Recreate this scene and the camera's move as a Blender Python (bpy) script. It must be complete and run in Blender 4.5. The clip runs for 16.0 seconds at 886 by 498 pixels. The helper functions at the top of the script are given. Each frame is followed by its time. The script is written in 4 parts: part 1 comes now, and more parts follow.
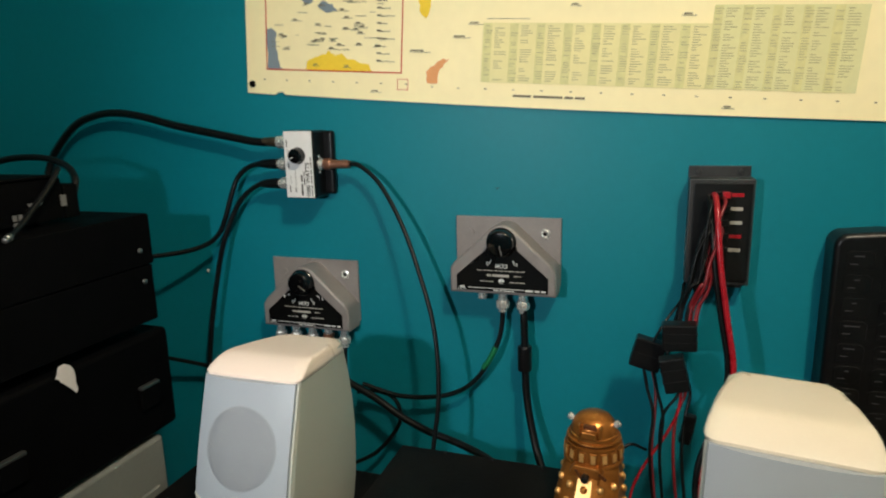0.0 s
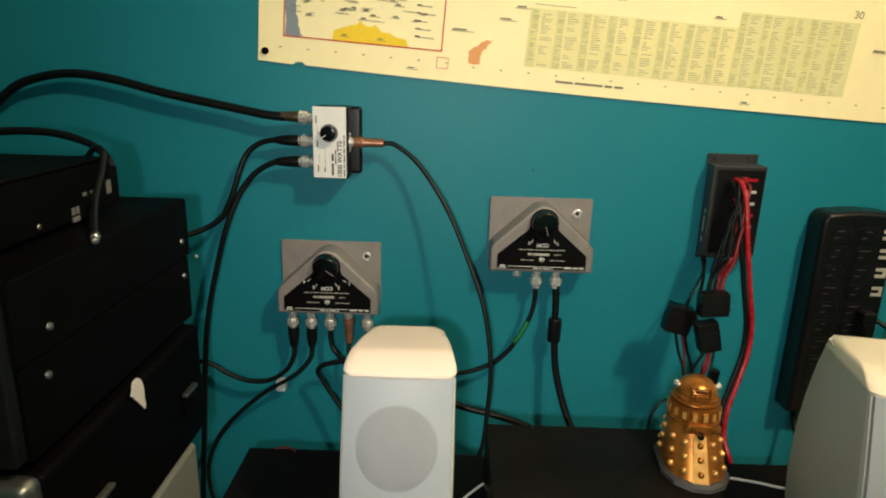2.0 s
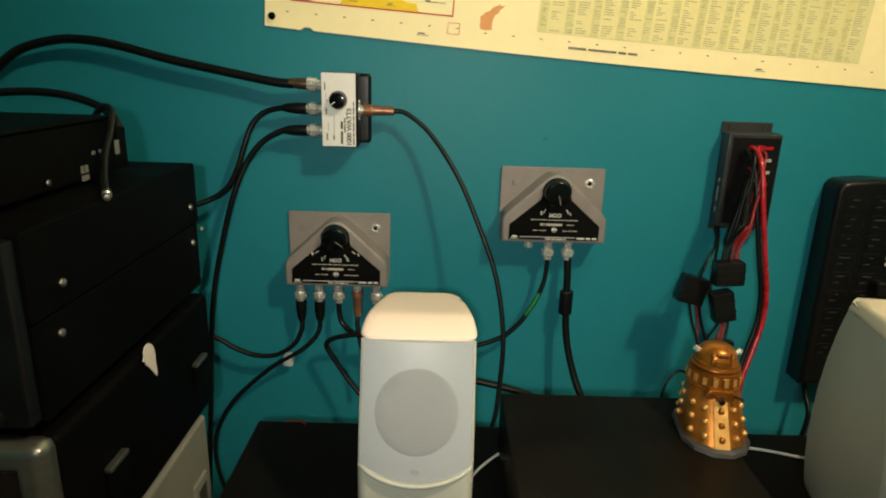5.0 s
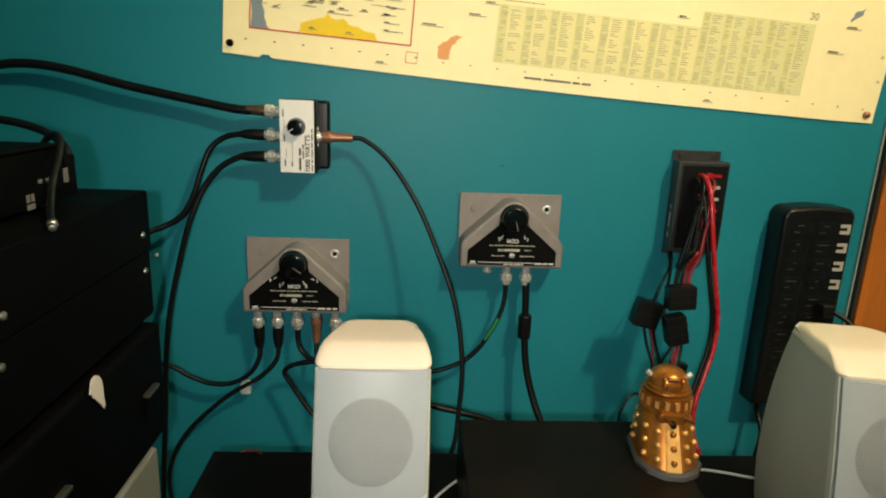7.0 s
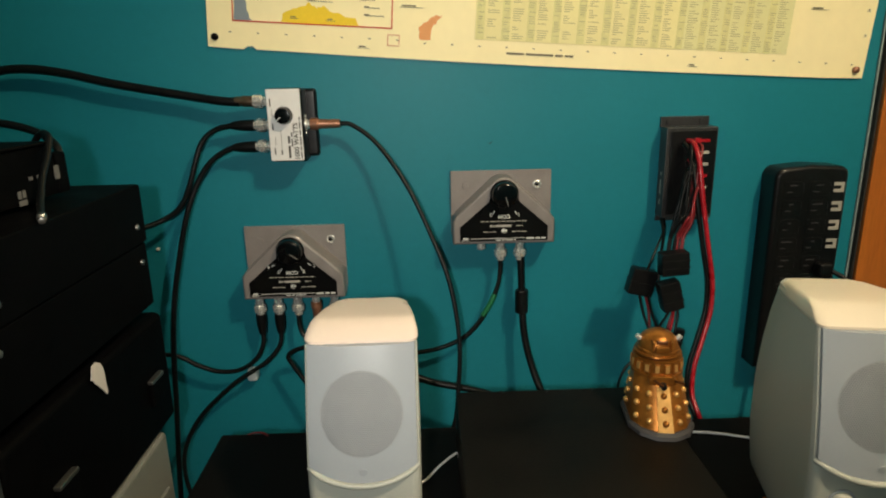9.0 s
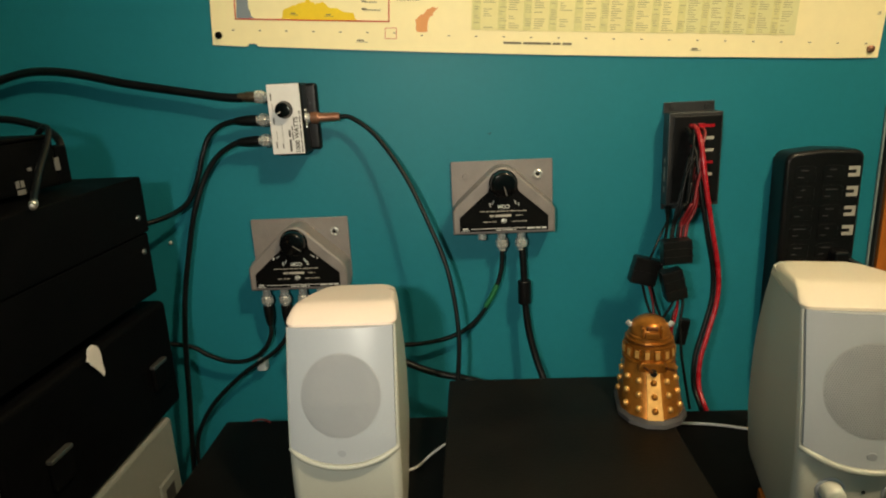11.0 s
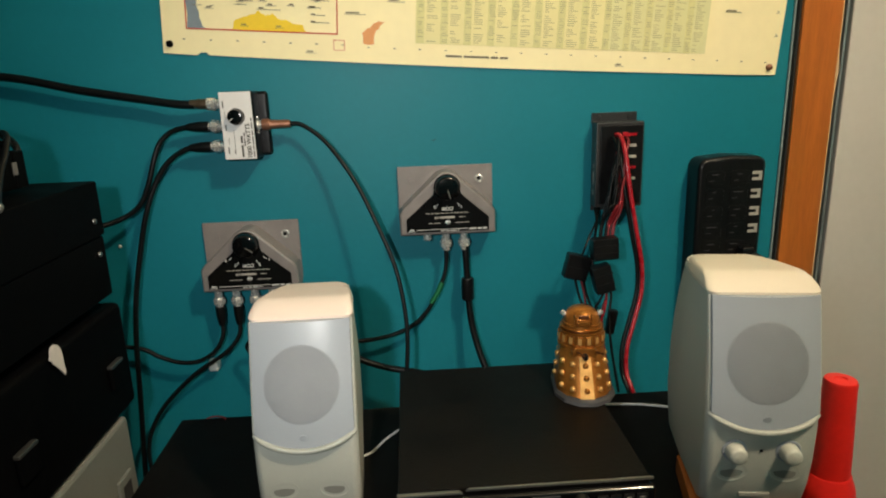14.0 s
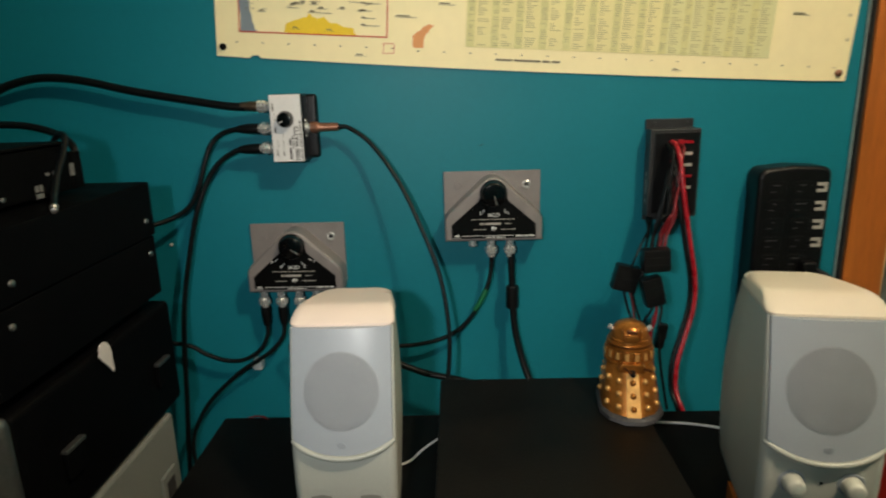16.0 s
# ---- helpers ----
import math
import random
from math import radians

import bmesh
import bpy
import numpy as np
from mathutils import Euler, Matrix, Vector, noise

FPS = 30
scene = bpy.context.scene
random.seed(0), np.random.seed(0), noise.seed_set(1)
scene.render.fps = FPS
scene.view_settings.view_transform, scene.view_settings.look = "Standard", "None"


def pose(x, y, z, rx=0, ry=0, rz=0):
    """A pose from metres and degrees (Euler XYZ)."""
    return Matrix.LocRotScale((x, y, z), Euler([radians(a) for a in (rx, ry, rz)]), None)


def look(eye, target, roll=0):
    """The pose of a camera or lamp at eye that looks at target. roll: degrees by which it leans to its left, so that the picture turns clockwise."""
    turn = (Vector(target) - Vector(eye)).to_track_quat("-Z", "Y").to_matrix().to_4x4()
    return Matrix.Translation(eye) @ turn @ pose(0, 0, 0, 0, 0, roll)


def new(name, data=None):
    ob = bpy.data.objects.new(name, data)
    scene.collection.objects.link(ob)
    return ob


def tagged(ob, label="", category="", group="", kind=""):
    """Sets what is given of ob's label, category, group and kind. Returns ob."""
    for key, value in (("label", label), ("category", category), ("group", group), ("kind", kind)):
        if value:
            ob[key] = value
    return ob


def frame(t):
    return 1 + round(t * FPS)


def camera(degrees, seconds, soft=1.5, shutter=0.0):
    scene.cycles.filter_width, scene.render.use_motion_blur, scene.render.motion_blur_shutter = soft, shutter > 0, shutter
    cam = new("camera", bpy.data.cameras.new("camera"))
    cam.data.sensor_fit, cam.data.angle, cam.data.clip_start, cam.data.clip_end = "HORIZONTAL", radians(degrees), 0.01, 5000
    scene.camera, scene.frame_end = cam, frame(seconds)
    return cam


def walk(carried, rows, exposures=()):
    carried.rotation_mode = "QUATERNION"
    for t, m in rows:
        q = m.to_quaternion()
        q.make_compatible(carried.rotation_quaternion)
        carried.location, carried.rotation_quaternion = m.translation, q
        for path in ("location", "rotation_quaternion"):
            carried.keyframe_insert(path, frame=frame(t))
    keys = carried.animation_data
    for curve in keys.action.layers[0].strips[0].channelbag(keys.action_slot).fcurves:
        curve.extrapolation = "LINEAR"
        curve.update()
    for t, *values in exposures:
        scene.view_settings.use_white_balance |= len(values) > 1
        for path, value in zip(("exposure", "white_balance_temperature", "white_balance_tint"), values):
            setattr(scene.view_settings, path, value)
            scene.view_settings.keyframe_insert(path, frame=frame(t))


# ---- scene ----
cam = camera(70.0, 16.0, 2.0, 0.5)
PATH = [
    (0, (0.004, -0.892, 1.167), (-0.615, 0.964, 0.751), -1.3),
    (0.5, (-0.107, -0.865, 1.169), (-0.491, 1.032, 0.665), -0.7),
    (1, (-0.275, -0.901, 1.164), (-0.339, 1.002, 0.549), -1.7),
    (1.5, (-0.334, -0.927, 1.177), (-0.395, 0.995, 0.628), -1.0),
    (2, (-0.334, -0.949, 1.199), (-0.346, 0.977, 0.66), 1.7),
    (2.5, (-0.35, -0.972, 1.193), (-0.398, 0.95, 0.643), 1.5),
    (3, (-0.348, -0.96, 1.185), (-0.351, 0.963, 0.635), 0.2),
    (3.5, (-0.345, -0.948, 1.177), (-0.293, 0.97, 0.616), 0.7),
    (3.7, (-0.351, -0.954, 1.181), (-0.333, 0.963, 0.612), 0.8),
    (5.8, (-0.36, -0.938, 1.158), (-0.312, 0.983, 0.603), 2.9),
    (6, (-0.359, -0.939, 1.167), (-0.281, 0.986, 0.63), 3.7),
    (6.5, (-0.354, -0.944, 1.169), (-0.251, 0.983, 0.641), 3.0),
    (7, (-0.346, -0.946, 1.175), (-0.237, 0.987, 0.674), 2.3),
    (7.5, (-0.332, -0.953, 1.175), (-0.221, 0.981, 0.678), 0.3),
    (8, (-0.328, -0.957, 1.165), (-0.241, 0.975, 0.657), -1.4),
    (8.5, (-0.323, -0.957, 1.165), (-0.27, 0.972, 0.642), -1.3),
    (9, (-0.308, -0.964, 1.163), (-0.259, 0.963, 0.63), -1.2),
    (9.5, (-0.304, -0.961, 1.163), (-0.254, 0.962, 0.613), -1.3),
    (9.7, (-0.291, -0.96, 1.155), (-0.254, 0.962, 0.601), -1.0),
    (11.8, (-0.237, -1.014, 1.141), (-0.375, 0.919, 0.649), -3.9),
    (12, (-0.25, -1.031, 1.152), (-0.308, 0.906, 0.657), -3.6),
    (12.5, (-0.252, -1.028, 1.158), (-0.213, 0.906, 0.649), -2.0),
    (13, (-0.245, -1.034, 1.151), (-0.179, 0.896, 0.631), -2.1),
    (13.5, (-0.251, -1.039, 1.15), (-0.155, 0.891, 0.632), -1.8),
    (14, (-0.253, -1.032, 1.15), (-0.153, 0.899, 0.642), -2.0),
    (14.5, (-0.257, -1.032, 1.153), (-0.169, 0.905, 0.665), -1.5),
    (15, (-0.258, -1.025, 1.154), (-0.166, 0.911, 0.662), -1.6),
    (15.5, (-0.258, -1.026, 1.154), (-0.164, 0.909, 0.659), -1.7),
    (16, (-0.25, -1.016, 1.156), (-0.296, 0.919, 0.652), -1.6),
]
# the clip drifts between a bluer and a yellower balance
BALANCE = [
    (0, -0.15, 5980, 10),
    (0.5, -0.08, 5730, 10),
    (1, -0.08, 5800, 10),
    (1.5, -0.06, 6530, 10),
    (2, 0.0, 6850, 7),
    (2.5, -0.08, 6850, 8),
    (3, -0.1, 7010, 8),
    (3.5, -0.11, 7050, 8),
    (5.8, -0.1, 7450, 4),
    (6, -0.09, 7450, 4),
    (6.5, -0.08, 7300, 5),
    (7, 0.02, 7100, 6),
    (7.5, 0.02, 6800, 9),
    (8, -0.05, 6950, 10),
    (9, -0.22, 6780, 9),
    (9.7, -0.27, 6500, 9),
    (11.8, -0.13, 7900, 3),
    (12, -0.13, 7800, 2),
    (12.5, -0.18, 7150, 7),
    (13, -0.23, 6730, 10),
    (13.5, -0.23, 6630, 10),
    (14.5, -0.08, 6340, 10),
    (15, -0.08, 6340, 10),
    (15.5, -0.13, 6340, 10),
    (16, -0.38, 6370, 10),
]
walk(cam, [(t, look(eye, target, roll)) for t, eye, target, roll in PATH], BALANCE)

# ---------- world and light ----------
world = bpy.data.worlds.new("world")
scene.world = world
world.use_nodes = True
world.node_tree.nodes["Background"].inputs[0].default_value = (0.5, 0.6, 0.7, 1)
world.node_tree.nodes["Background"].inputs[1].default_value = 0.02

LAMP = (0.48, -1.15, 2.27)
lamp_data = bpy.data.lights.new("ceiling_bulb", "POINT")
lamp_data.energy, lamp_data.color, lamp_data.shadow_soft_size = 82, (1.0, 0.83, 0.58), 0.06
lamp = new("ceiling_bulb", lamp_data)
lamp.location = LAMP
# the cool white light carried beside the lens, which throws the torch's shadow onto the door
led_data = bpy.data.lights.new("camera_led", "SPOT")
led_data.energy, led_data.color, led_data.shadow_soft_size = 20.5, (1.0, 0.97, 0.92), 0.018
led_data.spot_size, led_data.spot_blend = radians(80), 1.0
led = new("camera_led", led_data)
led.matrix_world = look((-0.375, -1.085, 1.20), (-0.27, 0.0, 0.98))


# ---------- materials ----------
def mat(name, base, rough=0.5, metal=0.0, var=0.12, scale=12.0, fine=160.0, bump=0.05, coat=0.0, rvar=0.12, spec=0.5, stretch=None):
    m = bpy.data.materials.new(name)
    m.use_nodes = True
    n, l = m.node_tree.nodes, m.node_tree.links
    b = n["Principled BSDF"]
    b.inputs["Metallic"].default_value = metal
    b.inputs["Coat Weight"].default_value = coat
    b.inputs["Specular IOR Level"].default_value = spec
    co = n.new("ShaderNodeTexCoord")
    mp = n.new("ShaderNodeMapping")
    mp.inputs["Scale"].default_value = stretch or (1, 1, 1)
    l.new(co.outputs["Object"], mp.inputs["Vector"])
    big, small = n.new("ShaderNodeTexNoise"), n.new("ShaderNodeTexNoise")
    big.inputs["Scale"].default_value, small.inputs["Scale"].default_value = scale, fine
    big.inputs["Detail"].default_value = small.inputs["Detail"].default_value = 4
    l.new(mp.outputs[0], big.inputs["Vector"])
    l.new(mp.outputs[0], small.inputs["Vector"])
    mix = n.new("ShaderNodeMath")
    mix.operation = "MULTIPLY_ADD"
    mix.inputs[1].default_value = 0.35
    l.new(small.outputs["Fac"], mix.inputs[0])
    half = n.new("ShaderNodeMath")
    half.operation = "MULTIPLY"
    half.inputs[1].default_value = 0.65
    l.new(big.outputs["Fac"], half.inputs[0])
    l.new(half.outputs[0], mix.inputs[2])
    ramp = n.new("ShaderNodeValToRGB")
    ramp.color_ramp.elements[0].position, ramp.color_ramp.elements[1].position = 0.3, 0.7
    ramp.color_ramp.elements[0].color = (*[c * (1 - var) for c in base], 1)
    ramp.color_ramp.elements[1].color = (*[min(1, c * (1 + var)) for c in base], 1)
    l.new(mix.outputs[0], ramp.inputs[0])
    l.new(ramp.outputs[0], b.inputs["Base Color"])
    rr = n.new("ShaderNodeMapRange")
    rr.inputs["To Min"].default_value, rr.inputs["To Max"].default_value = max(0.02, rough - rvar), min(1, rough + rvar)
    l.new(big.outputs["Fac"], rr.inputs["Value"])
    l.new(rr.outputs[0], b.inputs["Roughness"])
    bp = n.new("ShaderNodeBump")
    bp.inputs["Strength"].default_value, bp.inputs["Distance"].default_value = bump, 0.002
    l.new(small.outputs["Fac"], bp.inputs["Height"])
    l.new(bp.outputs[0], b.inputs["Normal"])
    return m


TEAL = mat("teal_wall_paint", (0.005, 0.168, 0.220), 0.5, var=0.07, scale=3, fine=90, bump=0.12, spec=0.3)
CEIL = mat("ceiling_paint", (0.75, 0.74, 0.7), 0.8, var=0.04, scale=4)
CARPET = mat("brown_carpet", (0.16, 0.12, 0.09), 0.95, var=0.3, scale=9, fine=400, bump=0.5)
ORANGE_WOOD = mat("varnished_orange_wood", (0.42, 0.12, 0.017), 0.35, var=0.28, scale=6, fine=60, coat=0.3, stretch=(9, 9, 0.7))
DOOR = mat("grey_white_door_paint", (0.57, 0.545, 0.51), 0.5, var=0.05, scale=3, fine=70, bump=0.08)
CHIP = mat("bare_wood_chip", (0.62, 0.45, 0.27), 0.7, var=0.15, scale=60)
TRACK = mat("dull_aluminium", (0.55, 0.55, 0.55), 0.4, 0.8, var=0.1, scale=60)
SCUFF = mat("dark_teal_scuff", (0.006, 0.06, 0.08), 0.7)
DARK_GAP = mat("dark_gap", (0.02, 0.018, 0.016), 0.9)
CAULK = mat("pale_paint_edge", (0.24, 0.31, 0.31), 0.7, var=0.2, scale=40)
DESK = mat("black_desk_laminate", (0.004, 0.0035, 0.0034), 0.5, var=0.4, scale=20, fine=240, bump=0.06, spec=0.1)
BLACK_METAL = mat("black_case_steel", (0.0020, 0.0020, 0.0022), 0.5, var=0.25, scale=25, fine=500, bump=0.12, spec=0.03)
RADIO_BLACK = mat("black_radio_lid", (0.0036, 0.0030, 0.0026), 0.42, var=0.6, scale=14, fine=420, bump=0.2, spec=0.10, rvar=0.2)
BOX_GREY = mat("dark_brown_grey_metal", (0.026, 0.026, 0.027), 0.36, var=0.2, scale=25, spec=0.5)
BLACK_PLASTIC = mat("black_plastic", (0.005, 0.005, 0.0055), 0.32, var=0.2, scale=30, spec=0.3)
GLOSS_BLACK = mat("gloss_black_plastic", (0.003, 0.003, 0.0033), 0.10, var=0.2, scale=30, bump=0.01, spec=0.5)
RUBBER = mat("black_cable_rubber", (0.004, 0.0045, 0.005), 0.38, var=0.25, scale=60, bump=0.04, spec=0.22)
RED_WIRE = mat("red_wire_insulation", (0.33, 0.008, 0.016), 0.28, var=0.15, scale=60)
DARK_RED = mat("dark_red_wire", (0.17, 0.008, 0.012), 0.4, var=0.2, scale=60)
GREEN_TAPE = mat("green_tape", (0.006, 0.13, 0.045), 0.45, var=0.2, scale=80)
WHITE_WIRE = mat("white_cable", (0.7, 0.7, 0.7), 0.45)
NICKEL = mat("nickel_plating", (0.92, 0.90, 0.86), 0.26, 0.72, var=0.12, scale=150, bump=0.03)
DULL_SCREW = mat("dull_zinc_screw", (0.42, 0.40, 0.37), 0.4, 1.0, var=0.15, scale=120)
COPPER = mat("tarnished_copper_brass", (0.30, 0.14, 0.085), 0.38, 0.6, var=0.25, scale=120)
BRONZE = mat("tarnished_bronze", (0.22, 0.15, 0.10), 0.35, 0.9, var=0.25, scale=120)
GREY_METAL = mat("grey_hammer_paint", (0.205, 0.185, 0.178), 0.40, var=0.12, scale=30, fine=500, bump=0.15)
LABEL_BLACK = mat("black_face_label", (0.003, 0.003, 0.003), 0.3, var=0.15, spec=0.12)
INK_WHITE = mat("white_print", (0.62, 0.62, 0.6), 0.6)
INK_BLACK = mat("black_print", (0.05, 0.048, 0.04), 0.7)
MAP_INK = mat("brown_grey_map_print", (0.17, 0.15, 0.10), 0.8, var=0.3, scale=80)
INK_GREY = mat("grey_print", (0.40, 0.38, 0.22), 0.8, var=0.25, scale=90)
ALU_LABEL = mat("silver_white_label", (0.72, 0.71, 0.70), 0.4, var=0.05, scale=30)
PAPER = mat("cream_map_paper", (0.92, 0.82, 0.49), 0.6, var=0.05, scale=5, fine=60, bump=0.05)
MAP_RED = mat("map_red_line", (0.55, 0.05, 0.03), 0.7)
MAP_YELLOW = mat("map_yellow", (0.82, 0.58, 0.03), 0.7, var=0.08)
MAP_BLUE = mat("map_slate_blue", (0.20, 0.25, 0.29), 0.7, var=0.08)
MAP_ORANGE = mat("map_salmon", (0.75, 0.34, 0.13), 0.7, var=0.08)
MAP_LEMON = mat("map_pale_lemon", (0.78, 0.72, 0.37), 0.7, var=0.05)
MAP_GREEN = mat("map_pale_green", (0.70, 0.68, 0.36), 0.7, var=0.05)
MAP_DARKGREEN = mat("map_olive_stripe", (0.66, 0.63, 0.30), 0.7, var=0.12, scale=70)
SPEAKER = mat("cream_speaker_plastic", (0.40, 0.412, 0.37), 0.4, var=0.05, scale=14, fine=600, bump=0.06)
# speaker cream made lighter and warmer: overhead light painted into the cap
CAP_LIT = mat("warm_lit_speaker_cap", (0.70, 0.625, 0.51), 0.30, var=0.04, scale=14, fine=600, bump=0.04)
GRILLE = mat("blue_grey_grille_metal", (0.33, 0.36, 0.40), 0.27, rvar=0.0, var=0.0, scale=20, fine=900, bump=0.0, spec=0.6)
CONE = mat("grey_perforated_grille", (0.275, 0.295, 0.32), 0.42, var=0.06, scale=40, fine=1500, bump=0.4)
# the same cap cream, with a pinker cast of light in its colour
CAP_PINK_LIT = mat("pink_lit_speaker_cap", (0.74, 0.625, 0.55), 0.30, var=0.04, scale=14, fine=600, bump=0.04)
HOLE = mat("dark_grille_hole", (0.18, 0.192, 0.21), 0.8)
# grey for the shade inside the speaker ports, which are not cut through
PORT_SHADE = mat("grey_port_shade", (0.20, 0.20, 0.18), 0.5, var=0.06)
KNOB_WHITE = mat("white_knob_plastic", (0.56, 0.56, 0.50), 0.35)
TOY_BASE = mat("dark_grey_toy_base", (0.032, 0.031, 0.034), 0.6, var=0.2)
PALE_GOLD = mat("pale_gold_toy_paint", (0.66, 0.37, 0.12), 0.33, 0.55, var=0.15, scale=80)
DARK_GOLD = mat("dark_gold_toy_recess", (0.10, 0.032, 0.008), 0.45, 0.5, var=0.3, scale=80)
GOLD = mat("gold_toy_paint", (0.35, 0.13, 0.022), 0.32, 0.7, var=0.3, scale=60, fine=300, bump=0.05)
RED_PLASTIC = mat("red_torch_plastic", (0.72, 0.016, 0.01), 0.38, var=0.1, scale=25)
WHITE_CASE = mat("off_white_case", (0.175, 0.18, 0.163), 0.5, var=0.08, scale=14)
SILVER = mat("brushed_silver_bezel", (0.26, 0.255, 0.24), 0.36, 0.9, var=0.12, scale=30, stretch=(1, 8, 8))
TORN = mat("torn_paper", (0.60, 0.55, 0.52), 0.8, var=0.1)
CLEAR_CLIP = mat("clear_white_clip", (0.6, 0.66, 0.66), 0.2, var=0.1)
DIM_GREY = mat("dim_grey_print", (0.05, 0.05, 0.053), 0.6)
SIDE_GREY = mat("worn_grey_label", (0.13, 0.125, 0.12), 0.6)
LABEL_GREY = mat("pale_grey_symbol", (0.38, 0.36, 0.32), 0.5)
DISPLAY = mat("dark_display_glass", (0.006, 0.006, 0.007), 0.08, bump=0.0)


# ---------- mesh helpers ----------
def finish(name, bm, material, smooth=40):
    bmesh.ops.recalc_face_normals(bm, faces=bm.faces)
    me = bpy.data.meshes.new(name)
    bm.to_mesh(me)
    bm.free()
    mats = material if isinstance(material, (list, tuple)) else [material]
    for m in mats:
        me.materials.append(m)
    if smooth:
        me.shade_smooth()
        me.set_sharp_from_angle(angle=radians(smooth))
    ob = new(name, me)
    if smooth:
        wn = ob.modifiers.new("weighted_normal", "WEIGHTED_NORMAL")
        wn.keep_sharp, wn.weight = True, 90
    return ob


def part(name, bm, material, parent, label="", smooth=40):
    ob = finish(name, bm, material, smooth)
    ob.parent = parent
    return tagged(ob, label)


def thing(name, m, label, category, group=""):
    ob = new(name)
    ob.empty_display_size = 0.02
    ob.matrix_world = m
    return tagged(ob, label, category, group)


def bevel(bm, width, seg=2, edges=None):
    if width > 0:
        bmesh.ops.bevel(bm, geom=list(edges if edges is not None else bm.edges), offset=width, segments=seg, affect="EDGES", profile=0.5)
    return bm


def box(lo, hi, r=0.0, seg=2, bm=None):
    own = bmesh.new()
    bmesh.ops.create_cube(own, size=1)
    for v in own.verts:
        v.co = Vector([lo[i] + (v.co[i] + 0.5) * (hi[i] - lo[i]) for i in range(3)])
    bevel(own, r, seg)
    return join(bm, own)


def join(bm, own):
    if bm is None:
        return own
    me = bpy.data.meshes.new("tmp")
    own.to_mesh(me)
    own.free()
    bm.from_mesh(me)
    bpy.data.meshes.remove(me)
    return bm


def prism(outline, y0, y1, r=0.0, seg=2, bm=None):
    """Outline in x, z, pushed from y0 to y1."""
    own = bmesh.new()
    f = own.faces.new([own.verts.new((x, y0, z)) for x, z in outline])
    got = bmesh.ops.extrude_face_region(own, geom=[f])
    for v in got["geom"]:
        if isinstance(v, bmesh.types.BMVert):
            v.co.y = y1
    bmesh.ops.recalc_face_normals(own, faces=own.faces)
    bevel(own, r, seg)
    return join(bm, own)


AXIS = {"x": Matrix.Rotation(math.pi / 2, 4, "Y"), "y": Matrix.Rotation(math.pi / 2, 4, "X"), "z": Matrix.Identity(4)}


def lathe(profile, seg=24, axis="z", at=(0, 0, 0), bm=None, turn=None):
    """Profile of radius, height; turned about z, then laid along the axis."""
    own = bmesh.new()
    rings = []
    for r, h in profile:
        if r <= 1e-6:
            rings.append([own.verts.new((0, 0, h))])
        else:
            rings.append([own.verts.new((r * math.cos(a), r * math.sin(a), h)) for a in (2 * math.pi * i / seg for i in range(seg))])
    for a, b in zip(rings[:-1], rings[1:]):
        for i in range(seg):
            j = (i + 1) % seg
            loop = [a[i % len(a)], a[j % len(a)], b[j % len(b)], b[i % len(b)]]
            loop = list(dict.fromkeys(loop))
            if len(loop) > 2:
                own.faces.new(loop)
    for ring in (rings[0], rings[-1]):
        if len(ring) > 2:
            own.faces.new(ring)
    own.transform(Matrix.Translation(at) @ (turn if turn is not None else AXIS[axis]))
    return join(bm, own)


def smooth_path(points, steps=8):
    p = [Vector(q) for q in points]
    p = [2 * p[0] - p[1]] + p + [2 * p[-1] - p[-2]]
    out = []
    for i in range(1, len(p) - 2):
        for s in range(steps):
            t = s / steps
            a, b, c, d = p[i - 1], p[i], p[i + 1], p[i + 2]
            out.append(0.5 * ((2 * b) + (c - a) * t + (2 * a - 5 * b + 4 * c - d) * t * t + (3 * b - a - 3 * c + d) * t ** 3))
    return out + [p[-2]]


def tube(points, r, seg=10, steps=8, bm=None):
    path = smooth_path(points, steps)
    own = bmesh.new()
    side = None
    rings = []
    for i, q in enumerate(path):
        d = (path[min(i + 1, len(path) - 1)] - path[max(i - 1, 0)]).normalized()
        if side is None:
            side = d.orthogonal().normalized()
        side = (side - d * side.dot(d)).normalized()
        up = d.cross(side)
        rad = r * (1 + 0.012 * math.sin(i * 0.37))
        rings.append([own.verts.new(q + rad * (math.cos(a) * side + math.sin(a) * up)) for a in (2 * math.pi * k / seg for k in range(seg))])
    for a, b in zip(rings[:-1], rings[1:]):
        for k in range(seg):
            own.faces.new([a[k], a[(k + 1) % seg], b[(k + 1) % seg], b[k]])
    own.faces.new(rings[0])
    own.faces.new(rings[-1])
    return join(bm, own)


def words(name, text, size, material, parent, m, label=""):
    cu = bpy.data.curves.new("text", "FONT")
    cu.body, cu.size, cu.align_x, cu.align_y, cu.extrude, cu.offset = text, size, "CENTER", "CENTER", 0.0002, size * 0.025
    tmp = bpy.data.objects.new("text", cu)
    me = bpy.data.meshes.new_from_object(tmp)
    bpy.data.objects.remove(tmp)
    me.transform(m)
    me.materials.clear()
    me.materials.append(material)
    ob = new(name, me)
    ob.parent = parent
    return tagged(ob, label)


def facing(x, y, z, turn=0):
    """Lays lettering upright on a face that looks towards -y, turned clockwise by so many degrees."""
    return pose(x, y, z, 90, 0, 0) @ pose(0, 0, 0, 0, 0, -turn)


